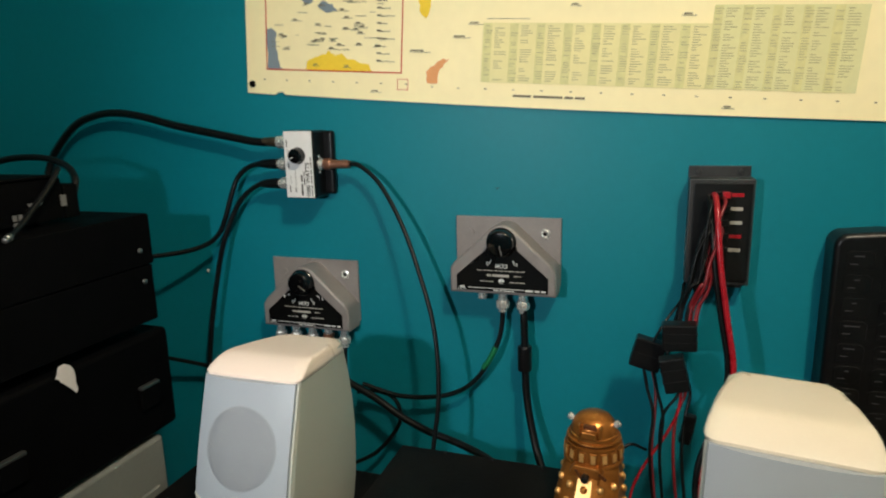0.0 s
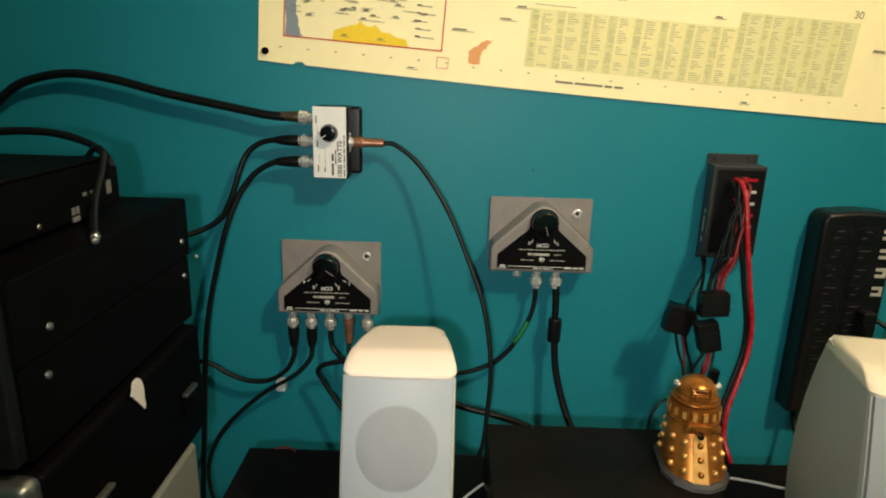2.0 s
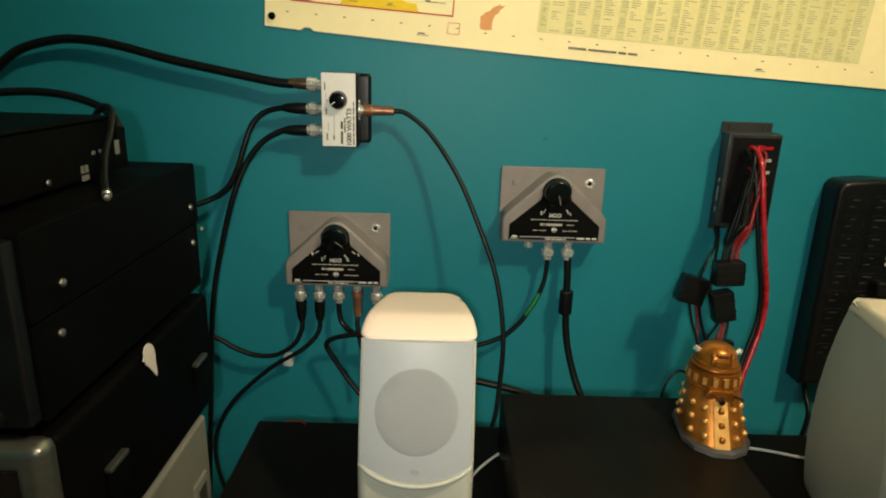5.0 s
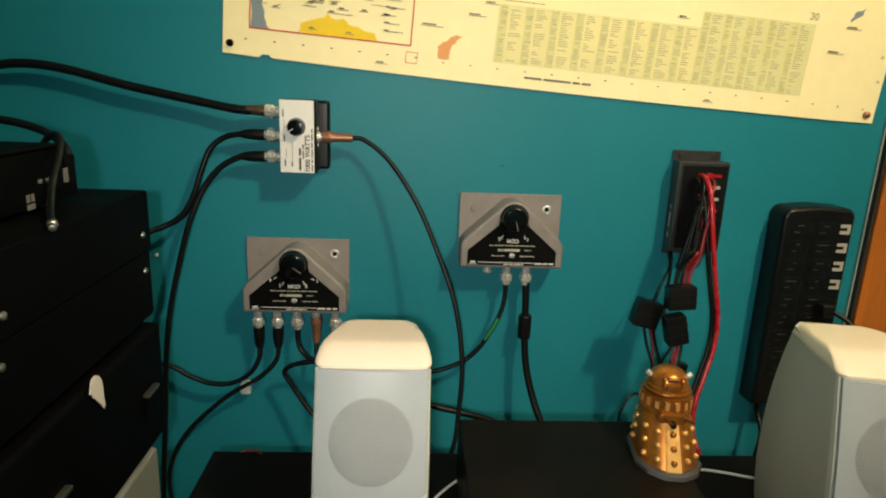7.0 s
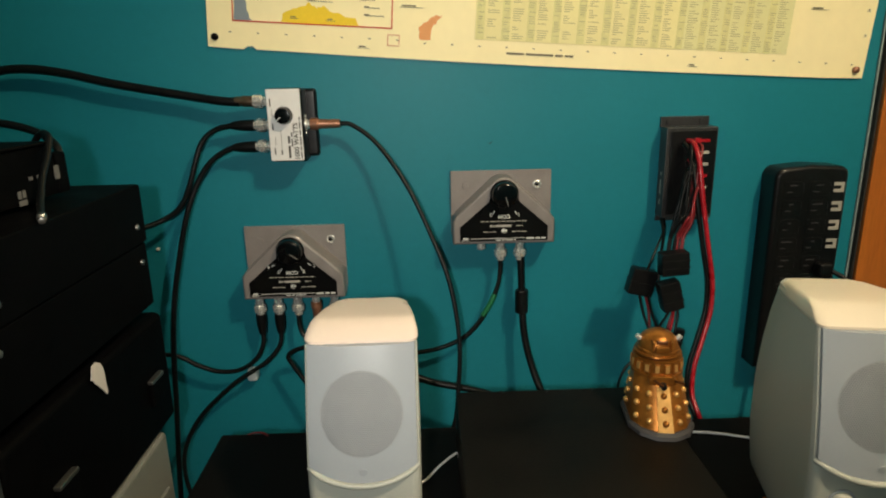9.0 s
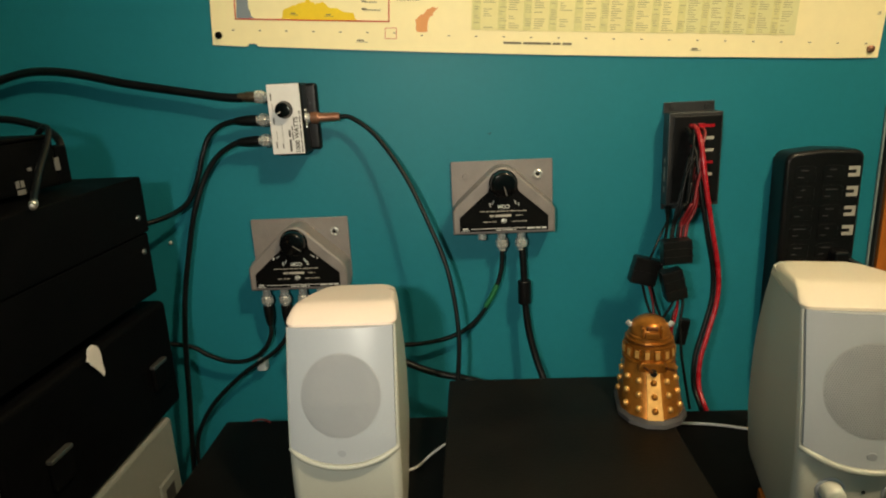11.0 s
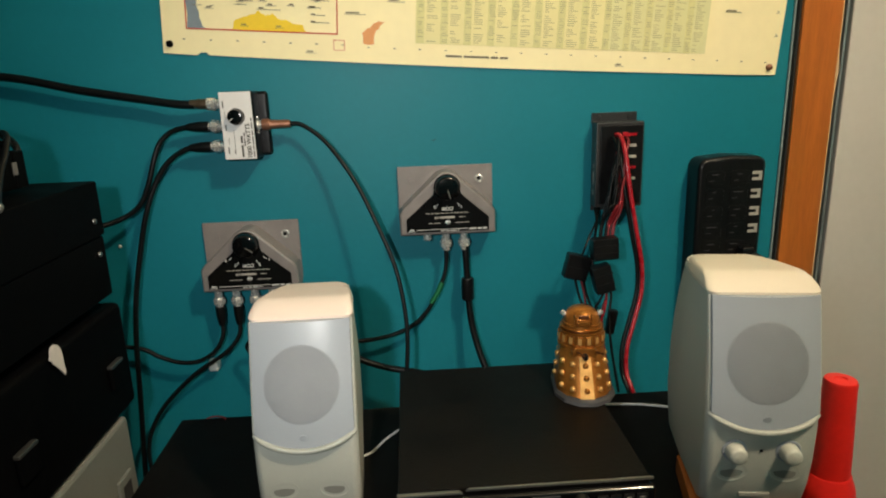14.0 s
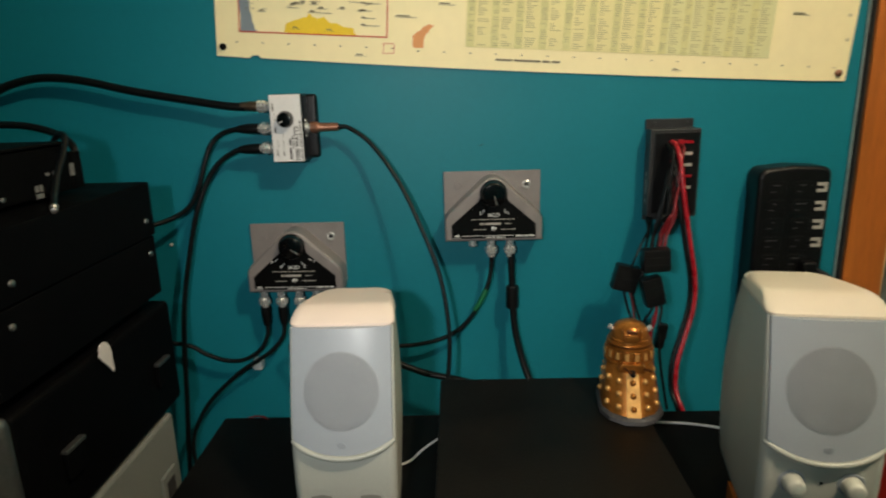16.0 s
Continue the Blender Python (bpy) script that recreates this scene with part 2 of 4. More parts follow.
def marks(bm, x0, x1, z, h, pitch, y, upright=False):
    """A run of plain bars, one for each word of tiny lettering."""
    x, k = x0, 0
    while x < x1 - pitch:
        end = min(x1, x + pitch * (4.4, 2.6, 5.6, 3.4)[k % 4])
        for a, b, c, d in ((x, z + h * 0.12, end, z + h * 0.88),):
            if upright:
                box((-d, y - 0.0002, a), (-b, y, c), bm=bm)
            else:
                box((a, y - 0.0002, b), (c, y, d), bm=bm)
        x = end + pitch * 0.8
        k += 1


# ---------- setting ----------
FLOOR = -0.07
TOP = 2.34


def wall(name, lo, hi, material, label):
    return tagged(finish(name, box(lo, hi), material, 0), label, "wall", kind="structure")


wall("wall_north", (-1.75, 0, FLOOR), (0.447, 0.12, TOP), TEAL, "smooth teal painted wall with a few scuffs")
wall("wall_north_over_door", (0.4475, 0, 2.0), (1.35, 0.12, TOP), TEAL, "teal painted wall over the doorway")
wall("wall_north_end", (1.35, 0, FLOOR), (1.75, 0.12, TOP), TEAL, "teal painted wall beside the doorway")
# unseen walls, floor and ceiling, added to give teal-tinted bounce light
wall("wall_west", (-1.87, -3.2, FLOOR), (-1.75, 0.12, TOP), TEAL, "unseen teal side wall added to bounce light")
wall("wall_east", (1.75, -3.2, FLOOR), (1.87, 0.12, TOP), TEAL, "unseen plain teal side wall added to bounce light")
wall("wall_south", (-1.87, -3.32, FLOOR), (1.87, -3.2, TOP), TEAL, "unseen plain teal rear wall added to bounce light")
tagged(finish("floor", box((-1.87, -3.32, FLOOR - 0.1), (1.87, 0.12, FLOOR)), CARPET, 0), "unseen brown carpet floor closing the room", "floor", kind="structure")
tagged(finish("ceiling", box((-1.87, -3.32, TOP), (1.87, 0.12, TOP + 0.1)), CEIL, 0), "unseen matt white ceiling added to bounce light", "ceiling", kind="structure")

# doorway with its casing and the pale door behind it
casing = thing("trim", pose(0.412, 0, FLOOR), "varnished orange-brown wooden door casing", "door casing")
casing["kind"] = "structure"
part("board", prism([(-0.035, 0), (0.029, 0), (0.029, 2.1), (-0.035, 2.1)], -0.018, 0.0, 0.002), ORANGE_WOOD, casing)
part("reveal_line", box((-0.0385, -0.012, 0), (-0.0352, -0.0005, 2.1)), DARK_GAP, casing, "dark joint beside the casing")
part("caulk_line", box((-0.0415, -0.004, 0), (-0.0386, -0.0004, 2.1)), CAULK, casing, "thin pale paint line beside the casing")
rnd = random.Random(3)
chips = [(0.0292, 0.0)]
for k in range(60):
    z = 0.03 + k * 0.035
    chips.append((0.0305 + (0.003 if rnd.random() < 0.22 else 0.0) + rnd.uniform(0, 0.0008), z))
part("chipped_edge", prism(chips + [(0.0305, 2.1), (0.0292, 2.1)], -0.0165, -0.002), CHIP, casing, "pale chipped edge of the casing", 0)
part("recess", box((0.0352, 0.010, 0), (0.058, 0.05, 2.07)), DARK_GAP, casing, "dark gap beside the door")
part("metal_track", box((0.0445, -0.004, 0), (0.0485, 0.0095, 2.07), 0.0008), TRACK, casing, "thin dull metal edge strip")
door = thing("door_1", pose(0.468, -0.003, FLOOR), "closed grey-white painted door beside the desk", "door")
door["kind"] = "structure"
part("leaf", box((0, 0, 0.01), (0.86, 0.04, 2.06), 0.004), DOOR, door)

# ceiling lamp
cl = thing("ceiling_lamp", pose(LAMP[0], LAMP[1], TOP), "small ceiling lamp with a bare warm bulb", "lamp")
part("base", lathe([(0, 0), (0.055, 0), (0.05, -0.018), (0.012, -0.022), (0, -0.022)], 24), CEIL, cl)
part("socket", lathe([(0, -0.022), (0.007, -0.022), (0.012, -0.035), (0, -0.036)], 12), CEIL, cl)

# ---------- desk ----------
DZ = 0.68
desk = thing("desk", pose(-0.105, -0.165, DZ), "black laminate desk standing off the teal wall", "desk")
part("desktop", box((-0.50, -0.62, -0.028), (0.342, 0, 0), 0.003), DESK, desk)
for x in (-0.47, 0.31):
    for y in (-0.58, -0.04):
        part("leg", box((x - 0.025, y - 0.025, FLOOR - DZ), (x + 0.025, y + 0.025, -0.029), 0.003), DESK, desk)

# ---------- wall map ----------
MW = 0.965
wmap = thing("wall_map", pose(-0.614, -0.0015, 1.208, 0, 3.8, 0), "large cream paper wall map pinned to the teal wall", "map")


def sheet(u0, v0, u1, v1, y=-0.0018, bm=None):
    return box((u0, y - 0.0002, v0), (u1, y, v1), bm=bm)


edge = [(0.0, 0.0), (0.05, -0.0015), (0.055, 0.0025), (0.064, 0.003), (0.068, -0.001), (0.2, -0.003), (0.35, -0.0045), (0.5, -0.005), (0.65, -0.0045), (0.8, -0.003), (0.9, -0.002), (MW, 0.0)]
part("paper", prism(edge + [(MW + 0.002, 0.3), (MW, 0.66), (0, 0.66), (-0.001, 0.3)], -0.0012, 0.0), PAPER, wmap)
frame_bm = bmesh.new()
for u0, v0, u1, v1 in ((0.0355, 0.036, 0.2625, 0.0378), (0.0355, 0.036, 0.0372, 0.30), (0.2608, 0.036, 0.2625, 0.30), (0.0355, 0.2985, 0.2625, 0.30)):
    sheet(u0, v0, u1, v1, bm=frame_bm)
part("inset_border", frame_bm, MAP_RED, wmap, "red inset border")
small_bm = bmesh.new()
for u0, v0, u1, v1 in ((0.256, 0.013, 0.273, 0.0137), (0.256, 0.0277, 0.273, 0.0284), (0.256, 0.013, 0.2567, 0.0284), (0.2723, 0.013, 0.273, 0.0284)):
    sheet(u0, v0, u1, v1, bm=small_bm)
part("small_square", small_bm, MAP_RED, wmap, "small red square")


def land(points, material, name="landmass"):
    rnd = random.Random(len(points) * 7 + int(points[0][0] * 1000))
    out = []
    for (a, b), (c, d) in zip(points, points[1:] + points[:1]):
        out.append((a, b))
        k = 3
        for i in range(1, k):
            t = i / k
            out.append((a + (c - a) * t + rnd.uniform(-0.0018, 0.0018), b + (d - b) * t + rnd.uniform(-0.0018, 0.0018)))
    return part(name, prism(out, -0.0018, -0.0013), material, wmap, smooth=0)


land([(0.104, 0.0385), (0.215, 0.0382), (0.210, 0.048), (0.190, 0.052), (0.172, 0.056), (0.165, 0.063), (0.155, 0.058), (0.145, 0.066), (0.138, 0.061), (0.126, 0.057), (0.110, 0.052)], MAP_YELLOW)
land([(0.0376, 0.0385), (0.064, 0.0385), (0.056, 0.052), (0.053, 0.075), (0.054, 0.092), (0.045, 0.098), (0.0376, 0.096)], MAP_BLUE)
land([(0.090, 0.146), (0.108, 0.132), (0.118, 0.136), (0.112, 0.148)], MAP_BLUE)
land([(0.125, 0.130), (0.14, 0.120), (0.158, 0.122), (0.15, 0.132), (0.135, 0.137)], MAP_BLUE)
land([(0.302, 0.024), (0.318, 0.024), (0.320, 0.042), (0.326, 0.050), (0.334, 0.058), (0.322, 0.056), (0.312, 0.048), (0.300, 0.040)], MAP_ORANGE)
land([(0.290, 0.118), (0.297, 0.112), (0.302, 0.122), (0.306, 0.145), (0.292, 0.15), (0.285, 0.135)], MAP_YELLOW)
# table of prefixes: pale panels, darker columns, rows of tiny print
part("table_panel", sheet(0.381, 0.0275, 0.676, 0.107, -0.0016), MAP_LEMON, wmap, "pale green printed table")
part("table_panel", sheet(0.676, 0.0285, 0.843, 0.129, -0.0016), MAP_GREEN, wmap, "pale green printed table")
rnd = random.Random(5)
stripes, rows_bm = bmesh.new(), bmesh.new()
u = 0.383
while u < 0.84:
    w = 0.0365 if u < 0.67 else 0.033
    top = 0.106 if u + w * 0.3 < 0.676 else 0.128
    sheet(u, 0.028, min(0.842, u + w * 0.31), top, -0.0019, bm=stripes)
    v = 0.031
    while v < top - 0.003:
        if rnd.random() < 0.85:
            sheet(u + w * 0.42, v, u + w * (0.55 + 0.35 * rnd.random()), v + 0.0010, -0.0019, bm=rows_bm)
        if rnd.random() < 0.6:
            sheet(u + w * 0.06, v, u + w * (0.2 + 0.14 * rnd.random()), v + 0.0009, -0.0022, bm=rows_bm)
        v += 0.0031
    u += w
part("table_stripes", stripes, MAP_DARKGREEN, wmap, "olive table columns", 0)
part("table_print", rows_bm, INK_GREY, wmap, "rows of tiny grey print", 0)["kind"] = "stuff"
print_bm = bmesh.new()
for k in range(24):
    uu = 0.03 + k * 0.0397
    sheet(uu, 0.0205 if k < 7 else 0.0180, uu + 0.0035, 0.0220 if k < 7 else 0.0193, bm=print_bm)
letters = bmesh.new()
for u0, u1 in ((0.429, 0.4545), (0.4575, 0.4975), (0.5005, 0.5115), (0.5145, 0.5275)):
    sheet(u0, 0.0092, u1, 0.0121, bm=letters)
part("maker_print", letters, MAP_INK, wmap, "row of small grey marks", 0)["kind"] = "stuff"
for k in range(46):
    uu, vv = rnd.uniform(0.045, 0.23), rnd.uniform(0.066, 0.145)
    sheet(uu, vv, uu + rnd.uniform(0.006, 0.02), vv + 0.0008, bm=print_bm)
    if k % 2:
        sheet(uu + 0.003, vv + 0.0014, uu + 0.010, vv + 0.0034, bm=print_bm)
for k in range(9):
    vv = 0.052 + k * 0.0105
    sheet(0.224 + 0.003 * (k % 2), vv, 0.250 - 0.006 * (k % 3), vv + 0.0009, bm=print_bm)
    sheet(0.222, vv + 0.0004, 0.229, vv + 0.0026, bm=print_bm)
for uu, vv, w in ((0.275, 0.068, 0.028), (0.34, 0.088, 0.022), (0.362, 0.106, 0.018), (0.30, 0.155, 0.02), (0.64, 0.118, 0.014), (0.87, 0.094, 0.022), (0.89, 0.130, 0.02), (0.5, 0.13, 0.012), (0.215, 0.0095, 0.014), (0.70, 0.0065, 0.012), (0.118, 0.045, 0.01), (0.17, 0.044, 0.01), (0.333, 0.14, 0.011), (0.955, 0.06, 0.004), (0.953, 0.095, 0.004)):
    sheet(uu, vv, uu + w * 0.72, vv + 0.0017, bm=print_bm)
    sheet(uu - 0.002, vv - 0.0018, uu + w * 1.1, vv - 0.0011, bm=print_bm)
sheet(0.386, 0.1118, 0.445, 0.1125, bm=print_bm)
part("map_print", print_bm, MAP_INK, wmap, "small dark map lettering", 0)["kind"] = "stuff"
words("map_number", "30", 0.014, INK_GREY, wmap, facing(0.838, -0.0014, 0.139), "grey number on the map")
land([(0.893, 0.137), (0.905, 0.146), (0.912, 0.158), (0.902, 0.154), (0.896, 0.147)], MAP_BLUE)
for u, v in ((0.010, 0.0135), (0.9525, 0.0115)):
    pin = finish("map_pin", lathe([(0, 0), (0.0052, 0), (0.0048, 0.0035), (0.003, 0.005), (0, 0.0054)], 16, "y"), COPPER if u > 0.5 else BLACK_METAL)
    pin.matrix_world = wmap.matrix_world @ pose(u, -0.0013, v)
    tagged(pin, "round dark push pin holding a map corner", "push pin", "map pins")


# ---------- plugs and cables ----------
def cable(label, points, r, ends=(), material=None, name="coax_cable", group="coax cables"):
    ob = finish(name, tube(points, r), material or RUBBER)
    tagged(ob, label, "cable", group)
    for kind, at, d in ends:
        plug(ob, kind, at, d)
    return ob


def plug(ob, kind, at, d):
    """A threaded plug whose mouth is at the point and whose cable leaves along d."""
    turn = Vector(d).to_track_quat("Z", "Y").to_matrix().to_4x4()
    if kind in ("nickel", "boot"):
        nut = part("plug", lathe([(0, 0), (0.0072, 0), (0.0072, 0.003), (0.0090, 0.0034), (0.0094, 0.0042), (0.0094, 0.0138), (0.0090, 0.0146), (0.0070, 0.0150), (0.0062, 0.0156), (0.0062, 0.0205), (0, 0.0208)], 8, at=at, turn=turn), NICKEL, ob, "nickel plated coax plug", 15)
        part("knurled_band", lathe([(0.0094, 0.0062), (0.0098, 0.0066), (0.0098, 0.0118), (0.0094, 0.0122)], 8, at=at, turn=turn), NICKEL, nut, smooth=15)
        if kind == "boot":
            part("boot", lathe([(0, 0.0185), (0.0076, 0.0185), (0.0080, 0.024), (0.0078, 0.034), (0.0066, 0.045), (0.0050, 0.052), (0, 0.053)], 16, at=at, turn=turn), RUBBER, ob, "black rubber boot")
    if kind == "long":
        part("plug", lathe([(0, 0), (0.0074, 0), (0.0074, 0.004), (0.0096, 0.0046), (0.0096, 0.0165), (0.0070, 0.0175), (0, 0.0178)], 10, at=at, turn=turn), NICKEL, ob, "bright coax plug nut", 15)
        part("barrel", lathe([(0, 0.017), (0.0076, 0.017), (0.0078, 0.031), (0.0066, 0.0325), (0.0064, 0.041), (0.0058, 0.043), (0, 0.043)], 16, at=at, turn=turn), BRONZE, ob, "tarnished brown plug barrel")
    if kind == "copper":
        part("plug", lathe([(0, 0), (0.0085, 0), (0.0088, 0.010), (0.0070, 0.012), (0.0062, 0.030), (0.0066, 0.031), (0.0058, 0.042), (0, 0.043)], 20, at=at, turn=turn), COPPER, ob, "tarnished copper-brown adapter plug")


def socket(parent, at, d, long=0.008):
    turn = Vector(d).to_track_quat("Z", "Y").to_matrix().to_4x4()
    part("socket", lathe([(0, -0.001), (0.0095, -0.001), (0.0095, 0.0015), (0.0065, 0.002), (0.0065, long), (0.004, long), (0.004, long - 0.003), (0, long - 0.003)], 18, at=at, turn=turn), NICKEL, parent, "threaded nickel socket")


# ---------- two grey antenna switches ----------
def antenna_switch(m, label, sockets, numbers, pointer):
    sw = thing("antenna_switch", m, label, "antenna switch", "antenna switches")
    part("back_plate", prism([(-0.0775, 0.006), (0.0775, 0.006), (0.0775, 0.106), (-0.0775, 0.106)], -0.005, -0.0005, 0.0012), GREY_METAL, sw)
    arc = [(0.026 * math.sin(a), 0.074 + 0.027 * math.cos(a)) for a in [radians(k) for k in range(48, -49, -12)]]
    outline = [(-0.0765, 0.0), (0.0765, 0.0), (0.0765, 0.036), (0.070, 0.045)] + arc + [(-0.070, 0.045), (-0.0765, 0.036)]
    bm = prism(outline, -0.044, -0.005)
    front = [e for e in bm.edges if all(v.co.y < -0.04 for v in e.verts)]
    bevel(bm, 0.004, 3, front)
    part("housing", bm, GREY_METAL, sw)
    arc2 = [(0.0205 * math.sin(a), 0.075 + 0.0205 * math.cos(a)) for a in [radians(k) for k in range(60, -61, -12)]]
    part("face_label", prism([(-0.066, 0.005), (0.066, 0.005), (0.066, 0.027), (0.0225, 0.065)] + arc2 + [(-0.0225, 0.065), (-0.066, 0.027)], -0.0452, -0.0441), LABEL_BLACK, sw, "black printed face label", 0)
    knob = part("knob", lathe([(0, 0), (0.0212, 0), (0.0212, 0.0025), (0.0196, 0.004), (0.0188, 0.012), (0.0176, 0.0142), (0.0150, 0.0154), (0, 0.0160)], 32, "y", (0, -0.0453, 0.0765)), GLOSS_BLACK, sw, "glossy black rotary knob")
    tip = bmesh.new()
    box((-0.0006, -0.0618, 0.002), (0.0006, -0.0606, 0.0160), bm=tip)
    tip.transform(Matrix.Translation((0, 0, 0.0765)) @ Matrix.Rotation(radians(pointer), 4, "Y"))
    part("pointer", tip, SIDE_GREY, knob, "white pointer line")
    part("screw", lathe([(0, 0), (0.0042, 0), (0.0038, 0.0015), (0, 0.002)], 14, "y", (0, -0.0453, 0.0205)), NICKEL, sw, "nickel face screw")
    part("eyelet", lathe([(0.0035, 0), (0.0075, 0), (0.0072, 0.002), (0.005, 0.003), (0.0035, 0.001)], 18, "y", (0.055, -0.0051, 0.083)), NICKEL, sw, "shiny eyelet with a screw")
    part("screw", lathe([(0, 0), (0.0035, 0), (0.003, 0.001), (0, 0.0012)], 12, "y", (0.055, -0.0051, 0.083)), BLACK_METAL, sw)
    part("screw", lathe([(0, 0), (0.0052, 0), (0.0048, 0.0016), (0, 0.002)], 12, "y", (-0.055, -0.0051, 0.083)), GREY_METAL, sw, "grey painted screw")
    lines = bmesh.new()
    box((-0.050, -0.0456, 0.0087), (0.032, -0.0453, 0.0095), bm=lines)
    marks(lines, 0.034, 0.063, 0.0068, 0.0032, 0.0026, -0.0455)
    box((-0.064, -0.0456, 0.0062), (-0.052, -0.0453, 0.0070), bm=lines)
    marks(lines, -0.0615, -0.054, 0.0078, 0.0034, 0.0036, -0.0455)
    marks(lines, -0.012, 0.018, 0.0056, 0.0018, 0.0018, -0.0455)
    part("printed_bars", lines, INK_WHITE, sw, "white printed bars")["kind"] = "stuff"
    fine = bmesh.new()
    for x0, x1, z in ((-0.035, 0.034, 0.0345), (0.012, 0.034, 0.0185), (-0.031, -0.012, 0.0185), (0.018, 0.028, 0.0275)):
        marks(fine, x0, x1, z, 0.0016, 0.0016, -0.0455)
    for x0, x1 in ((-0.021, -0.0175), (-0.0165, -0.0145), (-0.0130, 0.0110)):
        box((x0, -0.0457, 0.0266), (x1, -0.0455, 0.0300), bm=fine)
    part("small_print", fine, LABEL_GREY, sw, "small grey print")["kind"] = "stuff"
    words("lettering", "COM", 0.0078, INK_WHITE, sw, facing(0.0, -0.0455, 0.0425, 180), "white letters printed upside down")
    for text, x, z, tick in numbers:
        words("lettering", text, 0.007, INK_WHITE, sw, facing(x, -0.0455, z, 180))
        bm = bmesh.new()
        box((-0.0006, -0.0456, -0.0032), (0.0006, -0.0453, 0.0032), bm=bm)
        bm.transform(Matrix.Translation((x * 0.8, 0, z + 0.0045 if abs(x) < 0.02 else z + 0.0025)) @ Matrix.Rotation(radians(tick), 4, "Y"))
        part("tick", bm, INK_WHITE, sw)
    for x in sockets:
        socket(sw, (x, -0.024, 0.0), (0, 0, -1), 0.012)
    return sw


antenna_switch(pose(-0.1925, 0, 0.914), "grey two-way antenna switch mounted upside down on the wall", (-0.033, -0.003, 0.027), (("2", -0.020, 0.0455, 25), ("1", 0.022, 0.0455, -25)), 165)
antenna_switch(pose(-0.5135, 0, 0.836), "grey four-way antenna switch mounted upside down on the wall", (-0.059, -0.030, 0.0, 0.029, 0.058), (("4", -0.034, 0.052, 55), ("3", -0.020, 0.044, 25), ("2", 0.018, 0.044, -25), ("1", 0.034, 0.052, -55)), 125)

# ---------- silver-faced coax switch ----------
cs = thing("coax_switch", pose(-0.495, 0, 1.097), "small black coax switch with a silver face", "coax switch")
part("body", box((-0.034, -0.044, -0.051), (0.016, -0.0005, 0.051), 0.004, 3), BLACK_PLASTIC, cs)
part("flange", box((0.008, -0.013, -0.048), (0.031, -0.0005, 0.050), 0.005, 3), BLACK_PLASTIC, cs, "black rounded side flange")
part("face_plate", box((-0.0335, -0.0462, -0.0495), (0.0135, -0.0442, 0.0505), 0.0006), ALU_LABEL, cs, "silver-white printed face plate")
ck = part("knob", lathe([(0, 0), (0.0126, 0), (0.0126, 0.002), (0.0118, 0.003), (0.0114, 0.0095), (0.0104, 0.0112), (0.0085, 0.0118), (0, 0.0120)], 28, "y", (-0.0105, -0.0463, 0.0140)), GLOSS_BLACK, cs, "glossy black knob")
tip = box((-0.0005, -0.0590, 0.003), (0.0005, -0.0583, 0.0112))
tip.transform(Matrix.Translation((-0.0105, 0, 0.0140)) @ Matrix.Rotation(radians(-125), 4, "Y"))
part("pointer", tip, INK_WHITE, ck, "white pointer line")
words("lettering", "1000 WATTS", 0.0092, INK_BLACK, cs, facing(0.0045, -0.0464, -0.0225, -90), "black lettering running upwards")
cp = bmesh.new()
marks(cp, -0.047, 0.012, -0.0118, 0.0022, 0.0022, -0.0464, True)
marks(cp, -0.030, -0.008, 0.0005, 0.0024, 0.0026, -0.0464, True)
marks(cp, -0.046, -0.012, 0.0040, 0.0040, 0.0040, -0.0464, True)
for x, z0, z1 in ((0.0255, -0.041, -0.031), (0.0160, -0.041, -0.034), (0.0262, -0.006, 0.003), (0.0275, 0.027, 0.038)):
    marks(cp, z0, z1, x, 0.0022, 0.0024, -0.0464, True)
for x0, z0, x1, z1 in ((-0.0168, -0.032, -0.0163, -0.006), (-0.0252, -0.028, -0.0247, -0.016), (-0.0275, 0.013, -0.0270, 0.024), (-0.0275, 0.013, -0.0235, 0.0135)):
    box((x0, -0.0466, z0), (x1, -0.0463, z1), bm=cp)
part("small_print", cp, INK_BLACK, cs, "fine black print")["kind"] = "stuff"
for z in (0.033, 0.0, -0.030):
    socket(cs, (-0.034, -0.025, z), (-1, 0, 0), 0.008)
socket(cs, (0.016, -0.026, 0.0), (1, 0, 0), 0.006)
for z in (-0.012, 0.012):
    part("screw", lathe([(0, 0), (0.0022, 0), (0.002, 0.001), (0, 0.0014)], 10, "x", (0.0162, -0.030, z)), NICKEL, cs)

XL = -0.535
cable("thick black coax cable arching across the wall", [(XL - 0.036, -0.025, 1.130), (-0.60, -0.025, 1.1325), (-0.645, -0.022, 1.140), (-0.742, -0.022, 1.158), (-0.812, -0.022, 1.1745), (-0.862, -0.022, 1.1815), (-0.905, -0.023, 1.179), (-0.955, -0.024, 1.163), (-0.998, -0.026, 1.127), (-1.018, -0.03, 1.098), (-1.024, -0.04, 1.06), (-1.026, -0.06, 0.99)], 0.0062, [("long", (XL, -0.025, 1.130), (-1, 0, 0.04))])
cable("thin black coax cable running behind the radios", [(XL - 0.02, -0.025, 1.097), (-0.585, -0.024, 1.097), (-0.612, -0.022, 1.091), (-0.632, -0.024, 1.074), (-0.643, -0.030, 1.046), (-0.655, -0.034, 1.010), (-0.672, -0.036, 0.980), (-0.700, -0.04, 0.962), (-0.735, -0.06, 0.953), (-0.80, -0.10, 0.948)], 0.0040, [("boot", (XL, -0.025, 1.097), (-1, 0, 0))])
